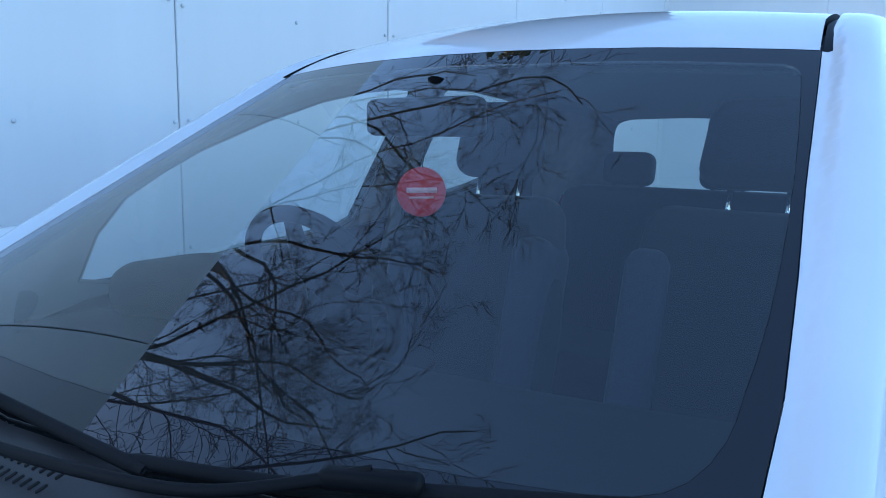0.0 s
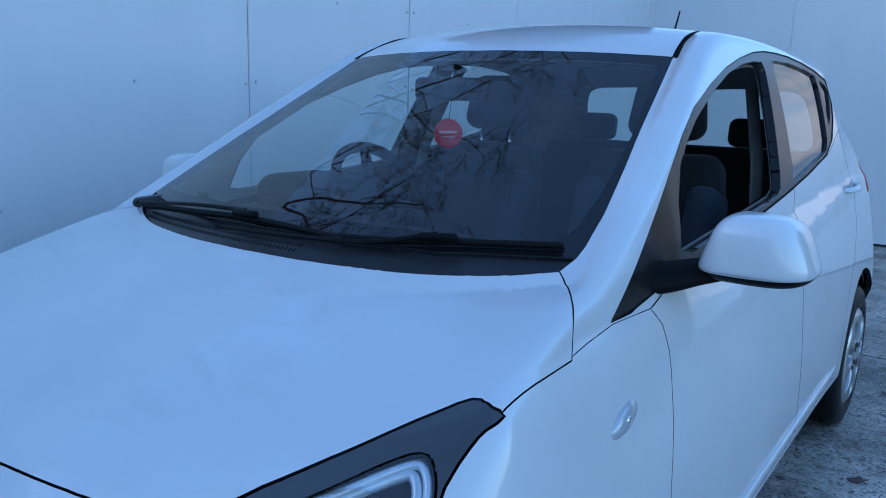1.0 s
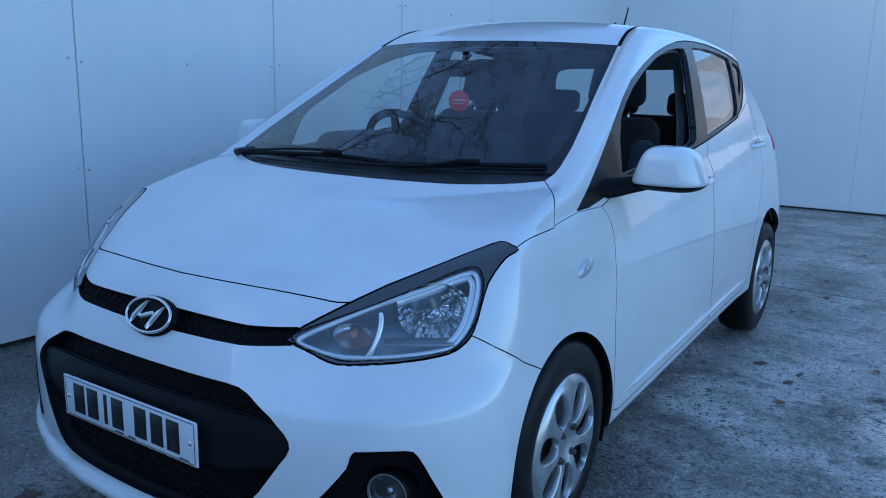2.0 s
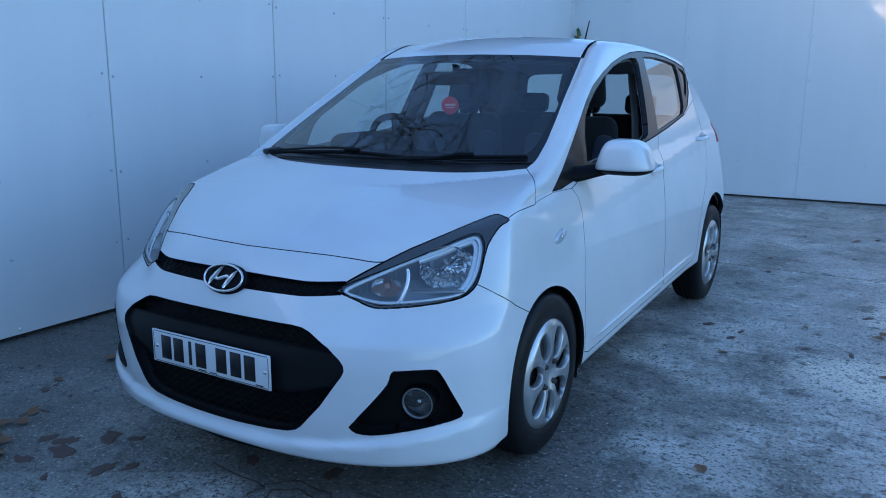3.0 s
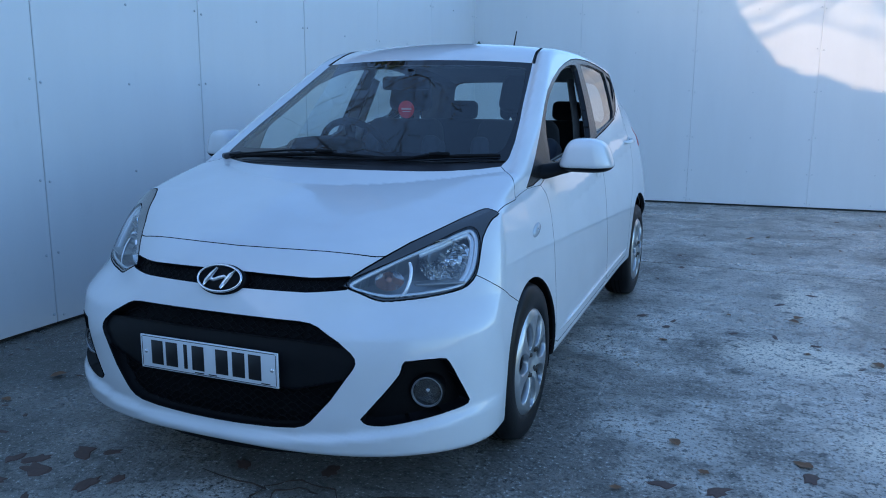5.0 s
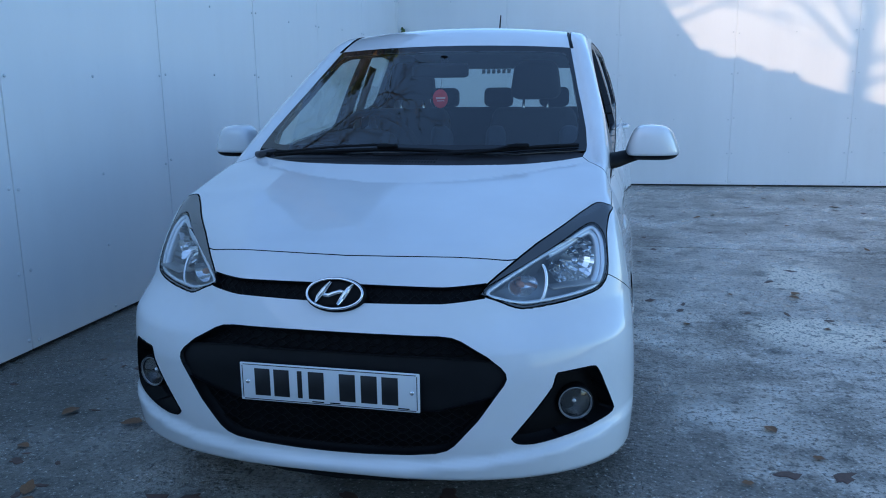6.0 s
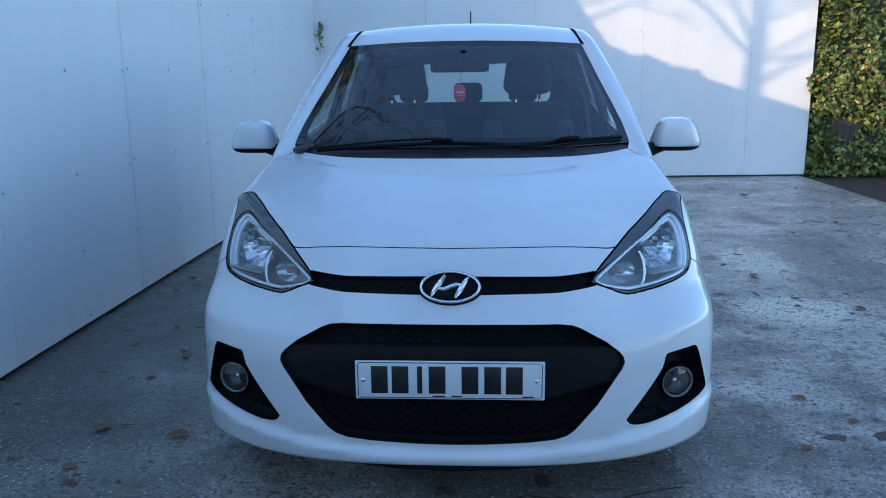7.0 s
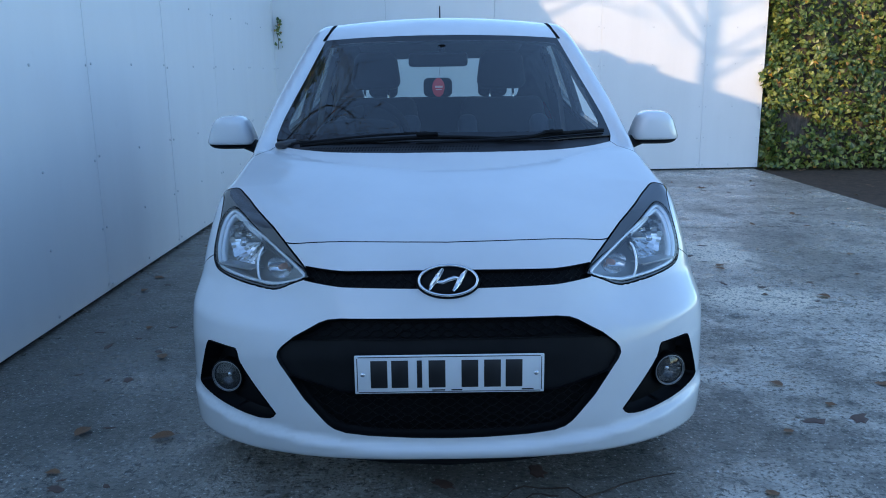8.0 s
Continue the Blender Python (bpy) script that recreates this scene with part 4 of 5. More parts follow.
skin.panel("bonnet", "bonnet", PAINT, car, gap=0.0020, edge=RUBBER)
skin.panel("front_bumper", "bumper", PAINT, car, flange=0.03, edge=RUBBER)
skin.panel("roof", "roof", PAINT, car, edge=RUBBER)
skin.panel("body_shell", "side", PAINT, car, gap=0.0010, flange=0.02, edge=RUBBER)
skin.panel("roof_strip", "ditch", BLACK, car, 1, offset=-0.009)
skin.panel("roof_strip", "ditch", BLACK, car, -1, offset=-0.012)
skin.panel("scuttle", "scuttle", SCUTTLE, car, offset=-0.008, label="black plastic scuttle with grille slots")
windscreen = skin.panel("windscreen", "screen_glass", SCREEN_GLASS, car, gap=0.0, flange=0, label="raked windscreen reflecting bare branches")
windscreen.visible_shadow = False
skin.panel("windscreen_border", "screen_border", FRIT, car, gap=0.0005, flange=0.006, label="black border of the windscreen")
for s in (1, -1):
    skin.panel("wing", "wing", PAINT, car, s, gap=0.0008, edge=RUBBER)
    d = skin.panel("front_door", "door", PAINT, car, s, flange=0.03, edge=RUBBER)
    r = skin.panel("rear_door", "rear_door", PAINT, car, s, flange=0.03, edge=RUBBER)
    skin.panel("window_surround", "daylight", SATIN_BLACK, car, s, offset=-0.003, flange=0.03)
    w = skin.panel("rear_window", "rear_window", REAR_GLASS, car, s, offset=-0.012, gap=-0.004, flange=0)
    w.visible_shadow = False
    w = skin.panel("quarter_window", "quarter_window", GLOSS_BLACK, car, s, offset=-0.010, gap=-0.004, flange=0)
    if s < 0:
        w = skin.panel("front_window", "front_window", SIDE_GLASS, car, s, offset=-0.012, gap=-0.004, flange=0)
        w.visible_shadow = False
    skin.panel("tail_lamp", "tail_lamp", TAIL_RED, car, s, label="red tail lamp")
    skin.panel("lamp_border", "lamp_border", LAMP_COVER, car, s, gap=0.0035, flange=0.012, edge=RUBBER)
w = skin.panel("rear_glass", "rear_glass", SIDE_GLASS, car, gap=0, flange=0)
w.visible_shadow = False

# ---- trim, lamps and grilles of the front ----
for s in (1, -1):
    skin.panel("fog_recess", "fog", BLACK, car, s, gap=0.002, offset=-0.050, flange=-0.052)
skin.panel("grille_surround", "grille", BLACK, car, gap=-0.001, offset=-0.040, flange=-0.036)
skin.panel("grille_band", "grille_band", GREY_PLASTIC, car, gap=0.0, offset=-0.014, flange=0.03, label="dark grey plastic bar behind the number plate")
skin.panel("upper_grille", "slot", BLACK, car, gap=0.0, offset=-0.020, flange=-0.018)


def on_front(x, z, offset):
    """Places on the skin straight behind (x, z), seen from ahead."""
    p = np.stack([np.abs(x), front(np.abs(x), z), z], 1)
    for _ in range(5):
        p[:, 1] += body(*p.T) / np.maximum(-slope(p)[:, 1], 0.35)
    n = slope(p)
    p = p + n / np.linalg.norm(n, axis=1)[:, None] * offset
    p[:, 0] *= np.sign(x)
    return p


def lattice(name, z0, z1, half, dz, dx, depth, inside):
    """Wavy strands that make a honeycomb in front of a grille's backing."""
    bm = bmesh.new()
    x = np.linspace(-half, half, int(2 * half / dx * 4) + 1)
    for j in range(int((z1 - z0) / dz) + 1):
        for sgn in (1, -1):
            z = z0 + dz * (j + 0.5) + sgn * dz * 0.5 * np.cos(math.pi * x / dx)
            ok = within(inside, np.abs(x), z)
            p = on_front(x, z, depth)
            run = []
            for i in range(len(x) + 1):
                if i < len(x) and ok[i]:
                    run.append(p[i])
                else:
                    if len(run) > 2:
                        tube(bm, run, 0.0014, 4, flat=1.6)
                    run = []
    return part(name, bm, BLACK, car)


lattice("lower_mesh", 0.245, 0.372, 0.40, 0.026, 0.040, -0.030, np.array(grille))
lattice("upper_mesh", 0.530, 0.574, 0.42, 0.022, 0.040, -0.030, np.array(grille))
lattice("slot_mesh", 0.656, 0.696, 0.40, 0.020, 0.028, -0.012, np.array(slot))

# number plate with bars for its characters
PLATE_Y, PLATE_Z = -0.1000, 0.4325
plate_pose = pose(0, PLATE_Y, PLATE_Z, 0, 0, 0)
plate = part("number_plate", rounded((0.520, 0.006, 0.111), 0.0028, 2, m=plate_pose), PLATE_WHITE, car, "white number plate with black characters shown as bars")
for x, w in ((-0.231 + 0.026, 0.046), (-0.148, 0.046), (-0.094, 0.014), (-0.046, 0.046), (0.044, 0.046), (0.106, 0.046), (0.165, 0.046)):
    part("character_bar", rounded((w, 0.0012, 0.079), 0.0005, 1, m=plate_pose @ Matrix.Translation((x + 0.012, -0.0034, 0.001))), PLATE_BLACK, plate)
for z in (0.0505, -0.0505):
    part("edge_line", rounded((0.500, 0.0008, 0.0022), 0.0003, 1, m=plate_pose @ Matrix.Translation((0, -0.0032, z))), PLATE_BLACK, plate)
for x in (0.2525, -0.2525):
    part("edge_line", rounded((0.0022, 0.0008, 0.095), 0.0003, 1, m=plate_pose @ Matrix.Translation((x, -0.0032, 0))), PLATE_BLACK, plate)
for x, w in ((-0.03, 0.035), (0.02, 0.03), (0.215, 0.032)):
    part("print_bar", rounded((w, 0.0008, 0.0035), 0.0003, 1, m=plate_pose @ Matrix.Translation((x, -0.0033, -0.046))), GREY_PLASTIC, plate)
for x in (-0.238, 0.238):
    part("screw", lathe(bmesh.new(), [(0, 0.0035), (0.004, 0.003), (0.0065, 0.001), (0.007, 0)], plate_pose @ Matrix.Translation((x, -0.003, 0)) @ Matrix.Rotation(radians(90), 4, 'X'), 12), CHROME, plate)

# oval badge
def oval(a, b, r, sides, m, n=56):
    return tube(bmesh.new(), [m @ Vector((a * math.cos(math.tau * i / n), 0, b * math.sin(math.tau * i / n))) for i in range(n)], r, sides, True)


badge_pose = pose(0, -0.018, 0.674, -29, 0, 0)
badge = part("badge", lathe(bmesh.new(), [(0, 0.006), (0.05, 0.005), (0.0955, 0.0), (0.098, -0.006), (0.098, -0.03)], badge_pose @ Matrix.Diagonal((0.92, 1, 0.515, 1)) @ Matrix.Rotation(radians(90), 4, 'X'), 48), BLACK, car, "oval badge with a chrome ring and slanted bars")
part("ring", oval(0.0810, 0.0430, 0.0042, 10, badge_pose @ Matrix.Translation((0, -0.006, 0))), CHROME, badge)


def blade_shape(points, widths, m):
    pts = [m @ Vector((x, 0, z)) for x, z in points]
    return tube(bmesh.new(), pts, widths, 8)


off = badge_pose @ Matrix.Translation((0, -0.008, 0))
part("bar", blade_shape([(-0.052, -0.028), (-0.044, -0.012), (-0.030, 0.008), (-0.014, 0.032)], [0.003, 0.0085, 0.0095, 0.0055], off), CHROME, badge)
part("bar", blade_shape([(0.014, -0.032), (0.028, -0.010), (0.040, 0.012), (0.052, 0.028)], [0.0055, 0.0095, 0.0085, 0.003], off), CHROME, badge)
part("bar", blade_shape([(-0.036, -0.006), (-0.015, -0.007), (0.0, 0.0), (0.018, 0.006), (0.036, 0.004)], [0.004, 0.0070, 0.0075, 0.0070, 0.004], off), CHROME, badge)


# headlamps
def headlamp(s):
    flip = Matrix.Diagonal((s, 1, 1, 1))
    lamp_ob = skin.panel("headlamp", "lens", CLEAR, car, s, gap=0.0, flange=0, label="clear angular headlamp with chrome reflector")
    lamp_ob.visible_shadow = False
    skin.panel("housing", "lens", LAMP_GREY, lamp_ob, s, gap=0.004, offset=-0.115, flange=-0.110)
    rim = np.array(spline(lens, 5, True))
    rim = onto_skin(rim, 3)
    n = slope(rim)
    n /= np.linalg.norm(n, axis=1)[:, None]
    mid = rim.mean(0)

    def ring(shrink, depth, r, flat, name, mat, first=0.0, last=1.0):
        pts = [Vector(p + (mid - p) * shrink - q * depth) for p, q in zip(rim, n)]
        k = len(pts)
        closed = last - first >= 1
        if not closed:
            pts = [pts[i % k] for i in range(int(first * k), int(last * k))]
        bm = tube(bmesh.new(), pts, r, 8, closed, flat)
        bmesh.ops.transform(bm, matrix=flip, verts=bm.verts)
        if s < 0:
            bmesh.ops.reverse_faces(bm, faces=bm.faces[:])
        return part(name, bm, mat, lamp_ob)

    ring(0.045, 0.010, 0.0065, 1.0, "chrome_rim", LAMP_RIM)
    ring(0.11, 0.020, 0.013, 0.7, "inner_rim", LAMP_RIM, 0.16, 0.66)

    def placed(bm, name, mat, parent=lamp_ob):
        bmesh.ops.transform(bm, matrix=flip, verts=bm.verts)
        if s < 0:
            bmesh.ops.reverse_faces(bm, faces=bm.faces[:])
        return part(name, bm, mat, parent)

    # main reflector: a deep bowl of small facets that faces ahead
    aim = Matrix.Translation((0.634, 0.300, 0.722)) @ Matrix.Rotation(radians(38), 4, 'Z') @ Matrix.Rotation(radians(90), 4, 'X')
    bm = bmesh.new()
    chance = random.Random(12)
    count = 44
    for k in range(6):
        for i in range(count):
            tilt = chance.uniform(-0.0022, 0.0022)
            corners = []
            for dk, di, side in ((0, 0, -1), (0, 1, 1), (1, 1, 1), (1, 0, -1)):
                t = (k + dk) / 6
                a = math.tau * (i + di) / count
                r = 0.010 + 0.066 * t
                corners.append(bm.verts.new(aim @ Vector((r * math.cos(a) * 1.16, r * math.sin(a) * 0.94, -0.060 + 0.058 * t * t + tilt * side + 0.0018 * dk))))
            bm.faces.new(corners)
    bmesh.ops.transform(bm, matrix=flip, verts=bm.verts)
    if s < 0:
        bmesh.ops.reverse_faces(bm, faces=bm.faces[:])
    part("reflector", bm, CHROME, lamp_ob, smooth=False)
    placed(lathe(bmesh.new(), [(0, 0.016), (0.008, 0.014), (0.012, 0.0), (0.012, -0.03), (0.016, -0.05)], aim, 20), "bulb", SATIN)
    # turn signal at the inner tip
    aim2 = Matrix.Translation((0.500, 0.160, 0.676)) @ Matrix.Rotation(radians(30), 4, 'Z') @ Matrix.Rotation(radians(90), 4, 'X')
    placed(lathe(bmesh.new(), [(0.008, -0.030), (0.020, -0.026), (0.034, -0.012), (0.040, 0.004)], aim2 @ Matrix.Diagonal((1.15, 0.8, 1, 1)), 28), "signal_reflector", SATIN)
    placed(lathe(bmesh.new(), [(0, 0.004), (0.007, 0.001), (0.0095, -0.008), (0.0095, -0.026)], aim2, 16), "signal_bulb", AMBER)
    arc = [Vector((0.548 + 0.020 * math.cos(a), 0.140 + 0.05 * (math.sin(a) + 1) * 0.55, 0.684 + 0.048 * math.sin(a))) for a in np.linspace(-1.25, 1.3, 14)]
    placed(tube(bmesh.new(), arc, 0.006, 8, flat=0.6), "divider", LAMP_RIM)
    # a smooth shelf below the reflector
    placed(rounded((0.16, 0.05, 0.006), 0.002, 2, m=Matrix.Translation((0.636, 0.232, 0.668)) @ Matrix.Rotation(radians(38), 4, 'Z')), "shelf", LAMP_GREY)
    return lamp_ob


for s in (1, -1):
    headlamp(s)
    # fog lamp: bezel, reflector and lens in the recess
    fog_at = Matrix.Translation((s * 0.660, 0.088, 0.363)) @ Matrix.Rotation(radians(-s * -14), 4, 'Z') @ Matrix.Rotation(radians(90), 4, 'X')
    fl = part("fog_lamp", lathe(bmesh.new(), [(0.050, -0.06), (0.052, 0.0), (0.050, 0.007), (0.045, 0.008), (0.043, 0.002)], fog_at, 36), BLACK, car, "round fog lamp in a black recess")
    part("reflector", lathe(bmesh.new(), [(0.006, -0.032), (0.022, -0.026), (0.036, -0.012), (0.043, 0.002)], fog_at, 36), FOG_BOWL, fl)
    part("bulb_cap", lathe(bmesh.new(), [(0, -0.006), (0.009, -0.009), (0.010, -0.03)], fog_at, 16), CHROME, fl)
    part("bezel", lathe(bmesh.new(), [(0.0425, 0.003), (0.0440, 0.0065), (0.0460, 0.0085), (0.0475, 0.0075)], fog_at, 36), LAMP_GREY, fl, "grey bezel ring")
    gl = part("lens", lathe(bmesh.new(), [(0, 0.011), (0.02, 0.009), (0.035, 0.005), (0.043, 0.002)], fog_at, 36), CLEAR, fl)
    gl.visible_shadow = False
    # side repeater on the wing
    rep = np.array([[0.785, 0.825, 0.754]])
    rep = onto_skin(rep, 4)[0]
    rn = slope(rep[None])[0]
    rz = Vector((rn[0] * s, rn[1], rn[2])).normalized()
    rx = Vector((0, 0.973, 0.23))
    rx = (rx - rz * rx.dot(rz)).normalized()
    ry = rz.cross(rx)
    rm = Matrix(((rx.x, ry.x, rz.x, s * rep[0]), (rx.y, ry.y, rz.y, rep[1]), (rx.z, ry.z, rz.z, rep[2]), (0, 0, 0, 1)))
    rp = part("side_repeater", lathe(bmesh.new(), [(0, 0.009), (0.5, 0.0075), (0.85, 0.004), (1, 0)], rm @ Matrix.Diagonal((0.056, 0.021, 1, 1)), 32), REPEATER, car, "clear oval side repeater")
    part("bulb", lathe(bmesh.new(), [(0, 0.0105), (0.6, 0.0095), (1, 0.006)], rm @ Matrix.Diagonal((0.012, 0.007, 1, 1)), 16), SATIN, rp)

# wheels
def wheel(x, y, s):
    m = Matrix.Translation((s * x, y, 0.288)) @ Matrix.Diagonal((1, 1.012, 1.012, 1)) @ Matrix.Rotation(radians(90 * s), 4, 'Y')
    w = part("wheel", lathe(bmesh.new(), [(0.150, -0.12), (0.172, -0.12), (0.180, -0.02), (0.186, -0.008)], m, 56), DARK_METAL, car)
    prof = [(0.182, -0.150), (0.215, -0.165), (0.262, -0.168), (0.279, -0.158), (0.285, -0.140), (0.2865, -0.125), (0.2865, -0.055), (0.285, -0.040), (0.279, -0.020), (0.268, -0.008), (0.240, 0.000), (0.215, 0.001), (0.196, -0.004), (0.190, -0.014)]
    bm = lathe(bmesh.new(), prof, m, 72)
    part("tyre", bm, TYRE, w, "black road tyre")
    for r in (-0.115, -0.09, -0.065):
        part("tread_groove", lathe(bmesh.new(), [(0.2867, r - 0.004), (0.2869, r), (0.2867, r + 0.004)], m, 72), RUBBER, w)
    # cover with seven openings between flaring spokes
    def dish(r):
        return 0.004 - 0.020 * max(0.0, 1 - r / 0.075) ** 1.3 - 0.016 * max(0.0, (r - 0.165) / 0.030) ** 2

    rs = [0.020, 0.030, 0.042, 0.054] + [0.058 + 0.112 * (0.5 - 0.5 * math.cos(math.pi * i / 16)) for i in range(17)] + [0.174, 0.180, 0.186, 0.191, 0.195]
    bm = bmesh.new()
    for sector in range(7):
        for sign in (1, -1):
            rows = []
            for r in rs:
                q = (r - 0.058) / 0.112
                open_ = 0.74 * (4 * q * (1 - q)) ** 0.38 * (1.06 - 0.32 * q) if 0 < q < 1 else 0.0
                swell = max(0.0, min(1.0, (r - 0.04) / 0.03)) * max(0.0, min(1.0, (0.185 - r) / 0.03))
                row = []
                for j in range(7):
                    u = open_ + (1 - open_) * j / 6
                    a = math.tau * (sector + sign * u * 0.5) / 7
                    lift = 0.005 * swell * (u * u * (3 - 2 * u)) - (0.004 * swell if j == 0 and open_ else 0.0)
                    groove = 0.0025 * swell * max(0.0, 1 - abs(u - 0.9) / 0.06)
                    row.append(bm.verts.new(m @ Vector((r * math.cos(a), r * math.sin(a), dish(r) + lift - groove))))
                rows.append(row)
            for ra, rb in zip(rows, rows[1:]):
                for j in range(6):
                    bm.faces.new((ra[j], rb[j], rb[j + 1], ra[j + 1]))
    bmesh.ops.remove_doubles(bm, verts=bm.verts, dist=1e-5)
    hub_ring = [e for e in bm.edges if len(e.link_faces) == 1 and all((m.inverted() @ v.co).xy.length < 0.021 for v in e.verts)]
    bmesh.ops.contextual_create(bm, geom=hub_ring)
    bmesh.ops.recalc_face_normals(bm, faces=bm.faces)
    rim = [e for e in bm.edges if len(e.link_faces) == 1]
    ext = bmesh.ops.extrude_edge_only(bm, edges=rim)
    axle = (m.to_3x3() @ Vector((0, 0, 1))).normalized()
    bmesh.ops.translate(bm, vec=-axle * 0.020, verts=[v for v in ext["geom"] if isinstance(v, bmesh.types.BMVert)])
    part("wheel_cover", bm, SILVER, w, "silver wheel cover with seven openings")
    part("brake_disc", lathe(bmesh.new(), [(0, -0.042), (0.07, -0.042), (0.085, -0.052), (0.150, -0.054), (0.172, -0.05)], m, 40), DARK_METAL, w)
    for i in range(4):
        a = math.tau * (i + 0.5) / 4
        part("wheel_nut", lathe(bmesh.new(), [(0, 0.006), (0.0075, 0.005), (0.009, -0.002), (0.012, -0.004), (0.012, -0.016)], m @ Matrix.Translation((0.052 * math.cos(a), 0.052 * math.sin(a), 0.006)), 6), DARK_METAL, w)
    part("hub_badge", lathe(bmesh.new(), [(0, 0.004), (0.015, 0.003), (0.020, 0.0), (0.021, -0.006)], m @ Matrix.Translation((0, 0, -0.014)), 20), SATIN, w)
    return w


for s in (1, -1):
    wheel(0.816, 0.690, s)
    wheel(0.822, 3.070, s)
    for cy, r in ((0.68, 0.335), (3.055, 0.37)):
        bm = bmesh.new()
        ring0 = [Vector((0, cy + r * math.cos(a), 0.285 + r * math.sin(a))) for a in np.linspace(-0.35, math.pi + 0.35, 30)]
        a_ = [bm.verts.new(Vector((s * 0.80, p.y, p.z))) for p in ring0]
        b_ = [bm.verts.new(Vector((s * 0.50, p.y, p.z))) for p in ring0]
        for i in range(29):
            bm.faces.new((a_[i], a_[i + 1], b_[i + 1], b_[i]))
        bm.faces.new(b_)
        part("arch_liner", bm, RUBBER, car)
bm = bmesh.new()
box(bm, (1.30, 3.2, 0.03), Matrix.Translation((0, 1.75, 0.20)), 0.008, 1)
part("underbody", bm, RUBBER, car)
bm = rounded((1.36, 0.10, 0.05), 0.015, 2, bend=lambda c: Vector((c.x, c.y + 0.25 * (c.x / 0.68) ** 2, c.z)), m=Matrix.Translation((0, -0.005, 0.155)), cuts=6)
part("lower_lip", bm, RUBBER, car)
bm = bmesh.new()
tube(bm, [(0, 2.93, 1.435), (0, 2.96, 1.49), (0, 3.045, 1.650)], [0.010, 0.006, 0.0035], 8)
part("roof_aerial", bm, RUBBER, car, "short black roof aerial")

# ---- wipers, mirrors, handles ----
def on_top(x, y, offset=0.0):
    """The place on the skin straight below (x, y), seen from above."""
    p = np.array([[x, y, 1.0]])
    p[0, 2] = float(max(bonnet(np.float64(x), np.float64(y)), min(screen(np.float64(x), np.float64(y)), roof(np.float64(x), np.float64(y)))))
    p = onto_skin(p, 5)
    n = slope(p)[0]
    n /= np.linalg.norm(n)
    return Vector(p[0] + n * offset)


def wiper(blade, arm, box_at):
    pts = [on_top(x, y, 0.013) for x, y in blade]
    bl = [Vector(p) for p in spline(pts, 6)]
    w = part("wiper", tube(bmesh.new(), [Vector(p) + Vector((0, 0, 0.004)) for p in spline([on_top(x, y, h) for x, y, h in arm], 5)], 0.0055, 8, flat=0.6), BLACK, car, "black wiper with arm and blade")
    n = len(bl)
    part("blade", tube(bmesh.new(), bl, [0.004] + [0.0062] * (n - 2) + [0.004], 8, flat=0.6), RUBBER, w)
    part("rubber_lip", tube(bmesh.new(), [p - Vector((0, -0.005, 0.007)) for p in bl], 0.0045, 6, flat=0.5), RUBBER, w)
    c = on_top(*box_at, 0.022)
    d = (bl[-1] - bl[0]).normalized()
    part("blade_holder", rounded((0.080, 0.020, 0.016), 0.007, 3, m=Matrix.Translation(c) @ d.to_track_quat('X', 'Z').to_matrix().to_4x4()), BLACK, w)
    return w


wiper([(-0.53, 0.800), (-0.40, 0.770), (-0.22, 0.742), (-0.05, 0.735), (0.10, 0.732), (0.22, 0.735)], [(-0.560, 0.805, 0.018), (-0.45, 0.785, 0.014), (-0.25, 0.755, 0.018), (-0.06, 0.738, 0.024)], (-0.06, 0.737))
wiper([(0.19, 0.735), (0.326, 0.772), (0.426, 0.815), (0.527, 0.862), (0.608, 0.905)], [(-0.10, 0.690, 0.016), (0.05, 0.692, 0.018), (0.20, 0.712, 0.020), (0.30, 0.742, 0.020), (0.40, 0.805, 0.024)], (0.40, 0.803))
bm = rounded((0.050, 0.085, 0.024), 0.0105, 4, m=Matrix.Translation(on_top(-0.590, 0.850, 0.000)) @ Matrix.Rotation(radians(-38), 4, 'Z') @ Matrix.Rotation(radians(8), 4, 'X'))
part("scuttle_end", bm, SCUTTLE, car)
# two rows of slots in the scuttle grille
slot_mesh = None
for row in (0.030, 0.045):
    for i in range(56):
        x = -0.50 + 0.62 * i / 55 + (0.004 if row > 0.04 else 0.0)
        y = 0.659 + 0.36 * x * x + row
        if slot_mesh is None:
            first = part("scuttle_slot", rounded((0.0050, 0.011, 0.003), 0.001, 1), SLOT_BLACK, car)
            slot_mesh, ob = first.data, first
        else:
            ob = new("scuttle_slot", slot_mesh)
            ob.parent = car
        ob.matrix_basis = Matrix.Translation(on_top(x, y, -0.0085)) @ Matrix.Rotation(radians(-18), 4, 'Z') @ Matrix.Rotation(radians(24), 4, 'X')


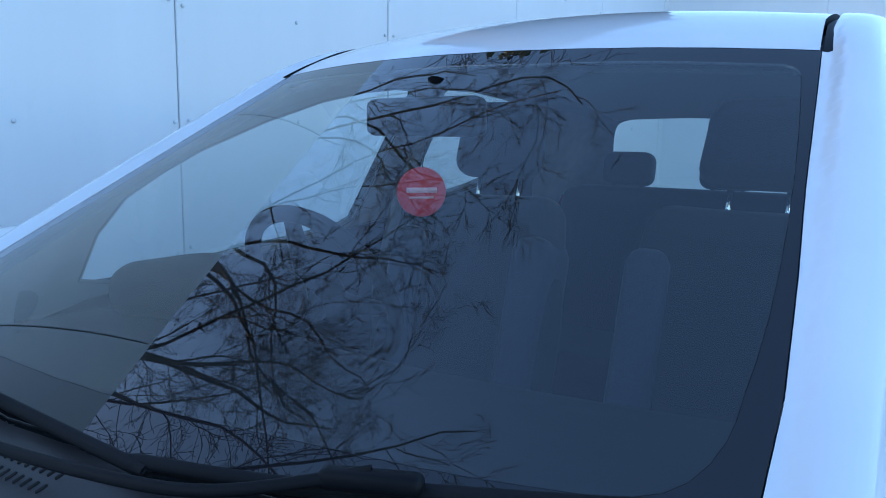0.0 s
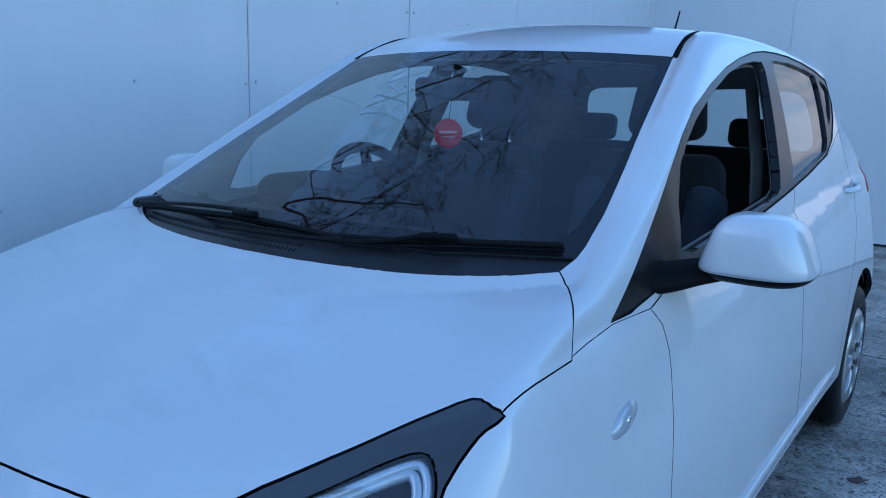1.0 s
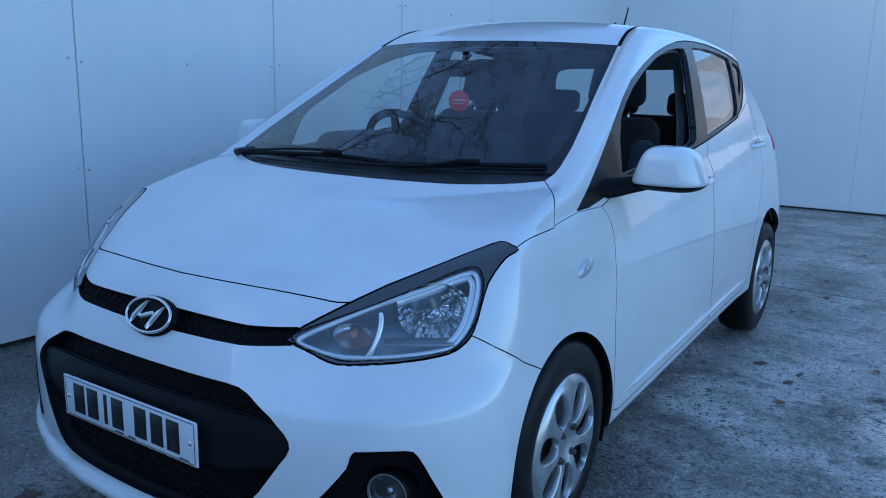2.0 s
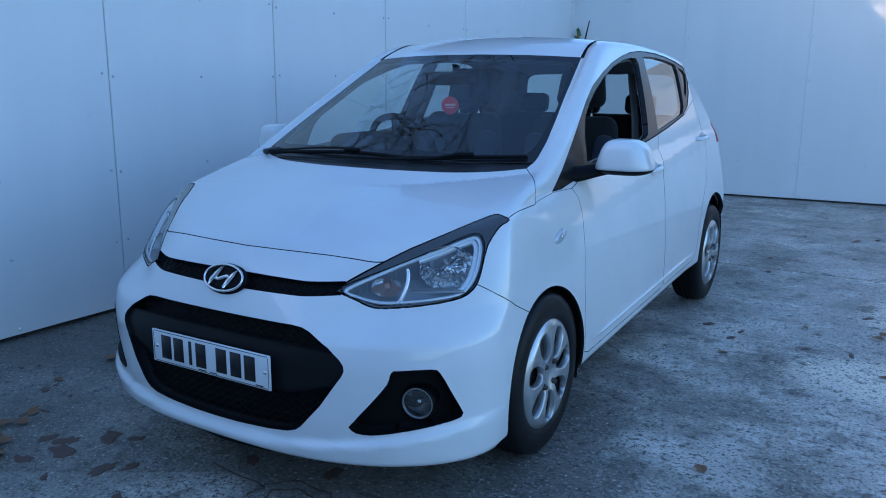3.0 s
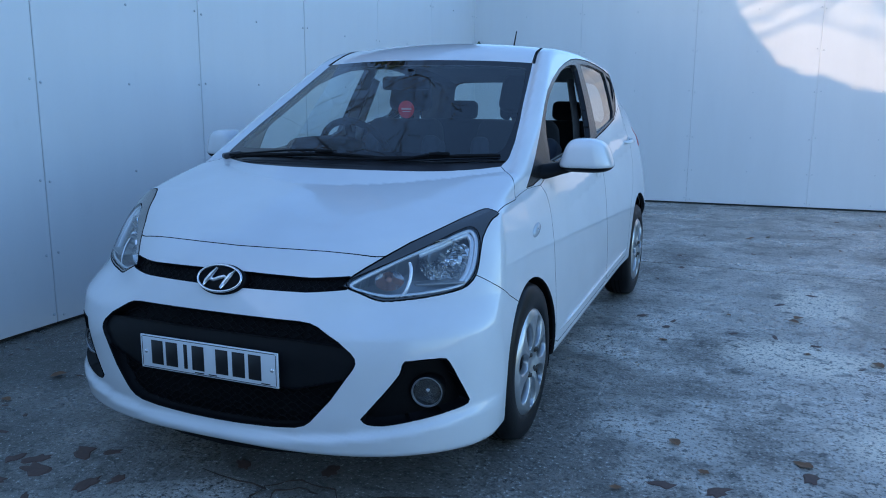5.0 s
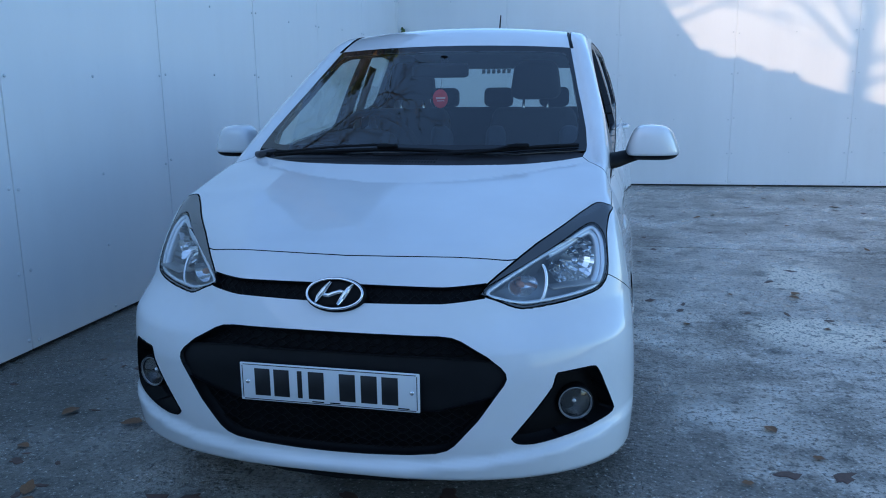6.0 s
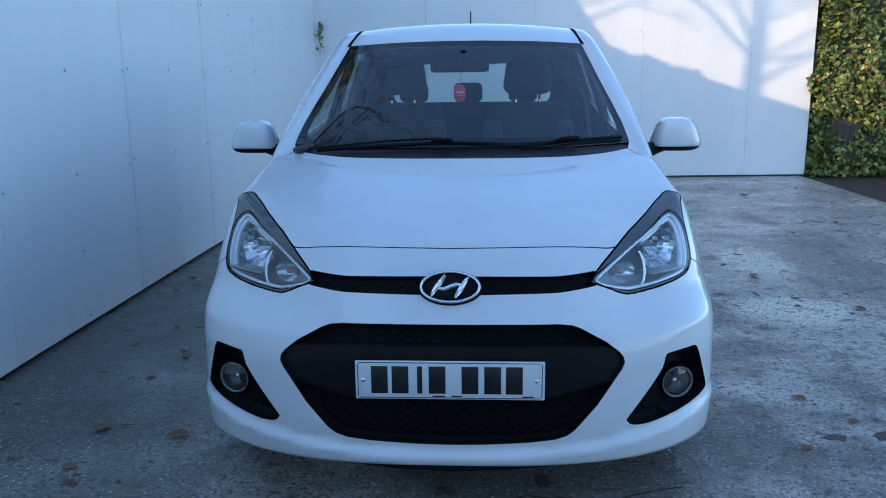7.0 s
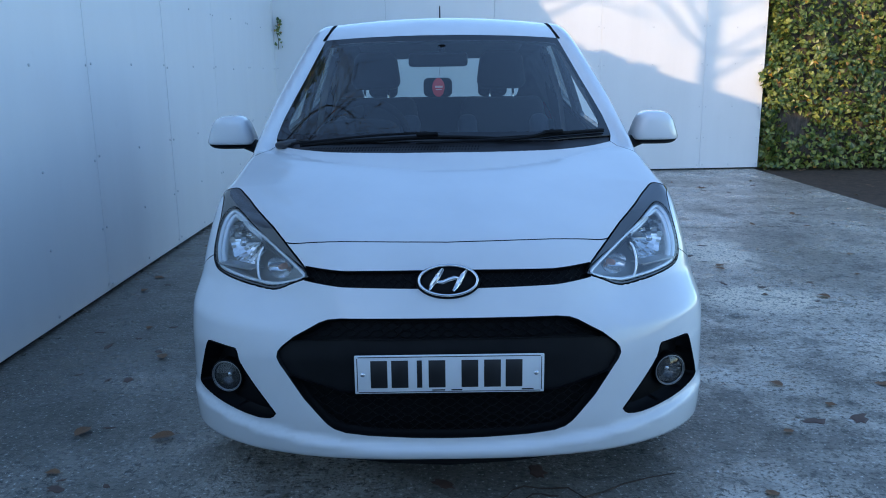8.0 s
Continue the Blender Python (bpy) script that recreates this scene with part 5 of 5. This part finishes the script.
def mirror(s):
    """Door mirror: white shell, black lower case and foot, glass on its back."""
    at = Matrix.Translation((s * 0.880, 1.200, 1.008))

    def shell(grow, low, high):
        """A rounded pod, blunt ahead and cut flat behind, its upper outer corner drawn down; kept between two heights."""
        bm = bmesh.new()
        bmesh.ops.create_uvsphere(bm, u_segments=40, v_segments=28, radius=1.0)
        soft = lambda c, e: math.copysign(abs(c) ** e, c)
        for v in bm.verts:
            x, y, z = soft(v.co.x, 0.46), soft(v.co.y, 0.60), soft(v.co.z, 0.46)
            reach = max(0.0, x)
            z -= 0.14 * reach ** 2 * (z > 0)
            y = y * 0.092 if y < 0 else y * 0.042
            y += 0.040 * reach ** 2
            rise = max(0.0, (z + 0.6) / 1.6)
            x *= 1 - (0.38 if x < 0 else 0.36) * rise
            v.co = Vector((s * 0.108 * x, y, min(high, max(low, 0.069 * z)))) * grow
        if s < 0:
            bmesh.ops.reverse_faces(bm, faces=bm.faces[:])
        bmesh.ops.transform(bm, matrix=at, verts=bm.verts)
        return bm

    mi = part("door_mirror", shell(1.0, -0.046, 1.0), PAINT, car, label="white door mirror on a black foot")
    part("lower_case", shell(0.985, -1.0, -0.043), BLACK, mi)
    foot = [Vector((s * 0.700, 1.075, 0.945)), Vector((s * 0.735, 1.10, 0.946)), Vector((s * 0.780, 1.145, 0.955)), Vector((s * 0.840, 1.185, 0.968))]
    part("foot", tube(bmesh.new(), [Vector(p) for p in spline(foot, 5)], [0.046 - 0.020 * (i / 15) ** 0.7 for i in range(16)], 16, flat=0.55), BLACK, mi)
    part("mirror_glass", rounded((0.125, 0.004, 0.066), 0.0015, 2, m=at @ Matrix.Translation((0, 0.043, -0.008))), CHROME, mi)
    return mi


for s in (1, -1):
    mirror(s)
    for y, z, dy in ((1.95, 0.890, 0.004), (2.85, 0.982, 0.010)):
        p = onto_skin(np.array([[0.77, y, z]]), 4)[0]
        h = part("door_handle", tube(bmesh.new(), [Vector((s * (p[0] + o), y + t, z + t * 0.05)) for t, o in ((-0.085, -0.004), (-0.07, 0.020), (-0.03, 0.030), (0.03, 0.030), (0.07, 0.020), (0.085, -0.004))], [0.010, 0.012, 0.013, 0.013, 0.012, 0.010], 10, flat=0.6), PAINT, car)
        part("handle_cup", lathe(bmesh.new(), [(0, 0.0), (0.6, 0.001), (0.9, 0.003), (1, 0.004)], Matrix.Translation((s * (p[0] + 0.001), y, z - 0.006)) @ Matrix.Rotation(radians(90 * s), 4, 'Y') @ Matrix.Diagonal((0.036, 0.050, 1, 1)), 24), PAINT, h)
    # raised crease of the sill
    cre = [Vector((s * (float(half_width(np.float64(y), np.float64(0.262 + 0.041 * y))) + 0.001), y, 0.262 + 0.041 * y)) for y in np.linspace(1.07, 2.62, 12)]
    part("sill_moulding", tube(bmesh.new(), cre, [0.002] + [0.009] * 10 + [0.002], 8, flat=0.8), PAINT, car)

# ---- cabin ----
for s in (1, -1):
    skin.panel("door_trim", "door", DASH, car, s, gap=-0.01, offset=-0.055, flange=0)
    skin.panel("door_trim", "rear_door", DASH, car, s, gap=-0.01, offset=-0.055, flange=0)
    skin.panel("pillar_trim", "daylight", PILLAR_GREY, car, s, gap=-0.004, offset=-0.030, flange=0)
skin.panel("shell_lining", "side", PILLAR_GREY, car, gap=-0.006, offset=-0.032, flange=0, where=lambda c: c[1] > 0.95 and c[2] > 0.3)
skin.panel("headlining", "roof", LINING, car, gap=-0.01, offset=-0.035, flange=0)


def seat(x, y, s_label):
    """A front seat: cushion, backrest, headrest on two posts."""
    st = new("seat")
    st.parent = car
    st["label"] = s_label
    st.location = (x, y, 0)
    lean = Matrix.Rotation(radians(-16), 4, 'X')
    part("cushion", rounded((0.50, 0.50, 0.17), 0.06, 4, bend=lambda c: Vector((c.x, c.y, c.z + 0.02 * (c.x / 0.25) ** 2)), m=Matrix.Translation((0, -0.16, 0.50)) @ Matrix.Rotation(radians(8), 4, 'X'), cuts=3), SEAT, st)
    back = lambda c: Vector((c.x * (1.0 - 0.16 * max(0.0, c.z / 0.32)), c.y - 0.035 * (c.x / 0.25) ** 2, c.z))
    part("backrest", rounded((0.50, 0.15, 0.64), 0.06, 4, bend=back, m=Matrix.Translation((0, 0.09, 0.80)) @ lean, cuts=3), SEAT, st)
    for dx in (-0.185, 0.185):
        part("bolster", rounded((0.10, 0.17, 0.50), 0.04, 4, m=Matrix.Translation((dx, 0.035, 0.775)) @ lean, cuts=2), SEAT_SIDE, st)
    part("headrest", rounded((0.245, 0.105, 0.200), 0.055, 5, bend=lambda c: Vector((c.x * (1 - 0.10 * c.z / 0.09), c.y, c.z)), m=Matrix.Translation((0, 0.20, 1.254)) @ Matrix.Rotation(radians(-8), 4, 'X'), cuts=2), SEAT, st)
    for dx in (-0.062, 0.062):
        part("headrest_post", tube(bmesh.new(), [(dx, 0.17, 1.06), (dx, 0.198, 1.16)], 0.0065, 10), CHROME, st)
    return st


seat(-0.347, 1.98, "dark cloth driver's seat with headrest")
seat(0.318, 1.96, "dark cloth front passenger seat with headrest")
bench = new("rear_bench")
bench.parent = car
part("cushion", rounded((1.24, 0.50, 0.18), 0.06, 4, m=Matrix.Translation((0, 2.72, 0.52)), cuts=3), SEAT, bench)
part("backrest", rounded((1.22, 0.15, 0.60), 0.06, 4, m=Matrix.Translation((0, 2.99, 0.80)) @ Matrix.Rotation(radians(-20), 4, 'X'), cuts=3), SEAT, bench)
for x in (-0.37, -0.018, 0.335):
    h = part("headrest", rounded((0.185, 0.09, 0.120), 0.035, 4, m=Matrix.Translation((x, 3.09, 1.150)) @ Matrix.Rotation(radians(-8), 4, 'X'), cuts=2), SEAT, bench)
    for dx in (-0.05, 0.05):
        part("headrest_post", tube(bmesh.new(), [(x + dx, 3.075, 1.07), (x + dx, 3.09, 1.14)], 0.006, 8), CHROME, bench)
part("parcel_shelf", rounded((1.10, 0.34, 0.025), 0.008, 2, m=Matrix.Translation((0, 3.25, 1.035))), SEAT, car)
part("cabin_floor", rounded((1.36, 2.3, 0.04), 0.01, 2, m=Matrix.Translation((0, 2.05, 0.30))), SEAT, car)
part("boot_side", rounded((1.30, 0.06, 0.60), 0.02, 2, m=Matrix.Translation((0, 3.36, 0.70))), SEAT, car)


def dash_shape(c):
    t = c.x / 0.68
    z = c.z + 0.02 * (1 - t * t) - (0.05 * max(0.0, (c.y - 0.05) / 0.25) if c.z > 0 else 0.0)
    return Vector((c.x, c.y + 0.16 * t * t, z))


part("dashboard", rounded((1.32, 0.60, 0.34), 0.07, 5, bend=dash_shape, m=Matrix.Translation((0, 1.05, 0.775)), cuts=6), DASH, car, "dark grey moulded dashboard")
part("instrument_hood", rounded((0.34, 0.20, 0.10), 0.045, 5, bend=lambda c: Vector((c.x, c.y, c.z + 0.02 * (1 - (c.x / 0.17) ** 2))), m=Matrix.Translation((-0.355, 1.235, 0.985)), cuts=3), DASH, car)
part("bulkhead", rounded((1.36, 0.04, 0.62), 0.01, 2, m=Matrix.Translation((0, 0.86, 0.62))), RUBBER, car)
# steering wheel
sw_pose = Matrix.Translation((-0.340, 1.50, 0.962)) @ Matrix.Rotation(radians(-62), 4, 'X')
sw = part("steering_wheel", tube(bmesh.new(), [sw_pose @ Vector((0.178 * math.cos(math.tau * i / 48), 0.178 * math.sin(math.tau * i / 48), 0)) for i in range(48)], 0.0165, 12, True), DASH, car, "black three-spoke steering wheel")
part("hub", rounded((0.15, 0.13, 0.05), 0.022, 4, m=sw_pose @ Matrix.Translation((0, -0.01, -0.02)), cuts=1), DASH, sw)
for a in (8, 172, 270):
    d = Vector((math.cos(radians(a)), math.sin(radians(a)), 0))
    part("spoke", tube(bmesh.new(), [sw_pose @ (d * 0.06 + Vector((0, 0, -0.018))), sw_pose @ (d * 0.12 + Vector((0, 0, -0.01))), sw_pose @ (d * 0.172)], [0.024, 0.018, 0.014], 10, flat=0.5), DASH, sw)
part("column", tube(bmesh.new(), [sw_pose @ Vector((0, 0, -0.02)), sw_pose @ Vector((0, 0, -0.25))], 0.045, 12), DASH, sw)
# rear-view mirror, its stem and the hanging disc
rv = part("rear_view_mirror", rounded((0.260, 0.030, 0.062), 0.022, 4, bend=lambda c: Vector((c.x, c.y - 0.012 * (1 - (c.x / 0.12) ** 2), c.z)), m=Matrix.Translation((-0.018, 1.405, 1.297)) @ Matrix.Rotation(radians(-8), 4, 'Z'), cuts=3), BLACK, car)
part("stem", tube(bmesh.new(), [(0.0, 1.425, 1.352), (0.0, 1.418, 1.338), (0, 1.410, 1.318)], [0.020, 0.014, 0.012], 10), BLACK, rv)
disc_pose = Matrix.Translation((-0.017, 1.402, 1.177)) @ Matrix.Rotation(radians(48), 4, 'Z') @ Matrix.Rotation(radians(90), 4, 'X')
hanger = part("hanging_disc", lathe(bmesh.new(), [(0, 0.0012), (0.039, 0.0012), (0.0405, 0.0), (0.039, -0.0012), (0, -0.0012)], disc_pose, 48), RED, None)
tagged(hanger, "round red card disc hanging from the rear-view mirror", "air freshener")
for z, w, h in ((0.003, 0.050, 0.0085), (-0.009, 0.040, 0.0035)):
    part("print_bar", rounded((w, h, 0.0006), 0.0002, 1, m=disc_pose @ Matrix.Translation((0, z, 0.0016))), PALE_RED, hanger)
part("cord", tube(bmesh.new(), [(-0.016, 1.402, 1.216), (-0.012, 1.402, 1.24), (-0.008, 1.403, 1.275)], 0.0008, 5), RUBBER, hanger)
# seat belts hang at the central pillars
for s in (1, -1):
    part("seat_belt", tube(bmesh.new(), [(s * 0.565, 2.18, 1.33), (s * 0.625, 2.10, 1.10), (s * 0.655, 2.05, 0.85), (s * 0.66, 2.03, 0.45)], 0.022, 6, flat=0.08), PILLAR_GREY, car)
# lettering on the rear glass: plain bars
for i in range(6):
    part("print_bar", rounded((0.022, 0.002, 0.030), 0.0005, 1, m=Matrix.Translation((-0.155 + 0.034 * i, 3.315, 1.315)) @ Matrix.Rotation(radians(-22), 4, 'X')), PILLAR_GREY, car)
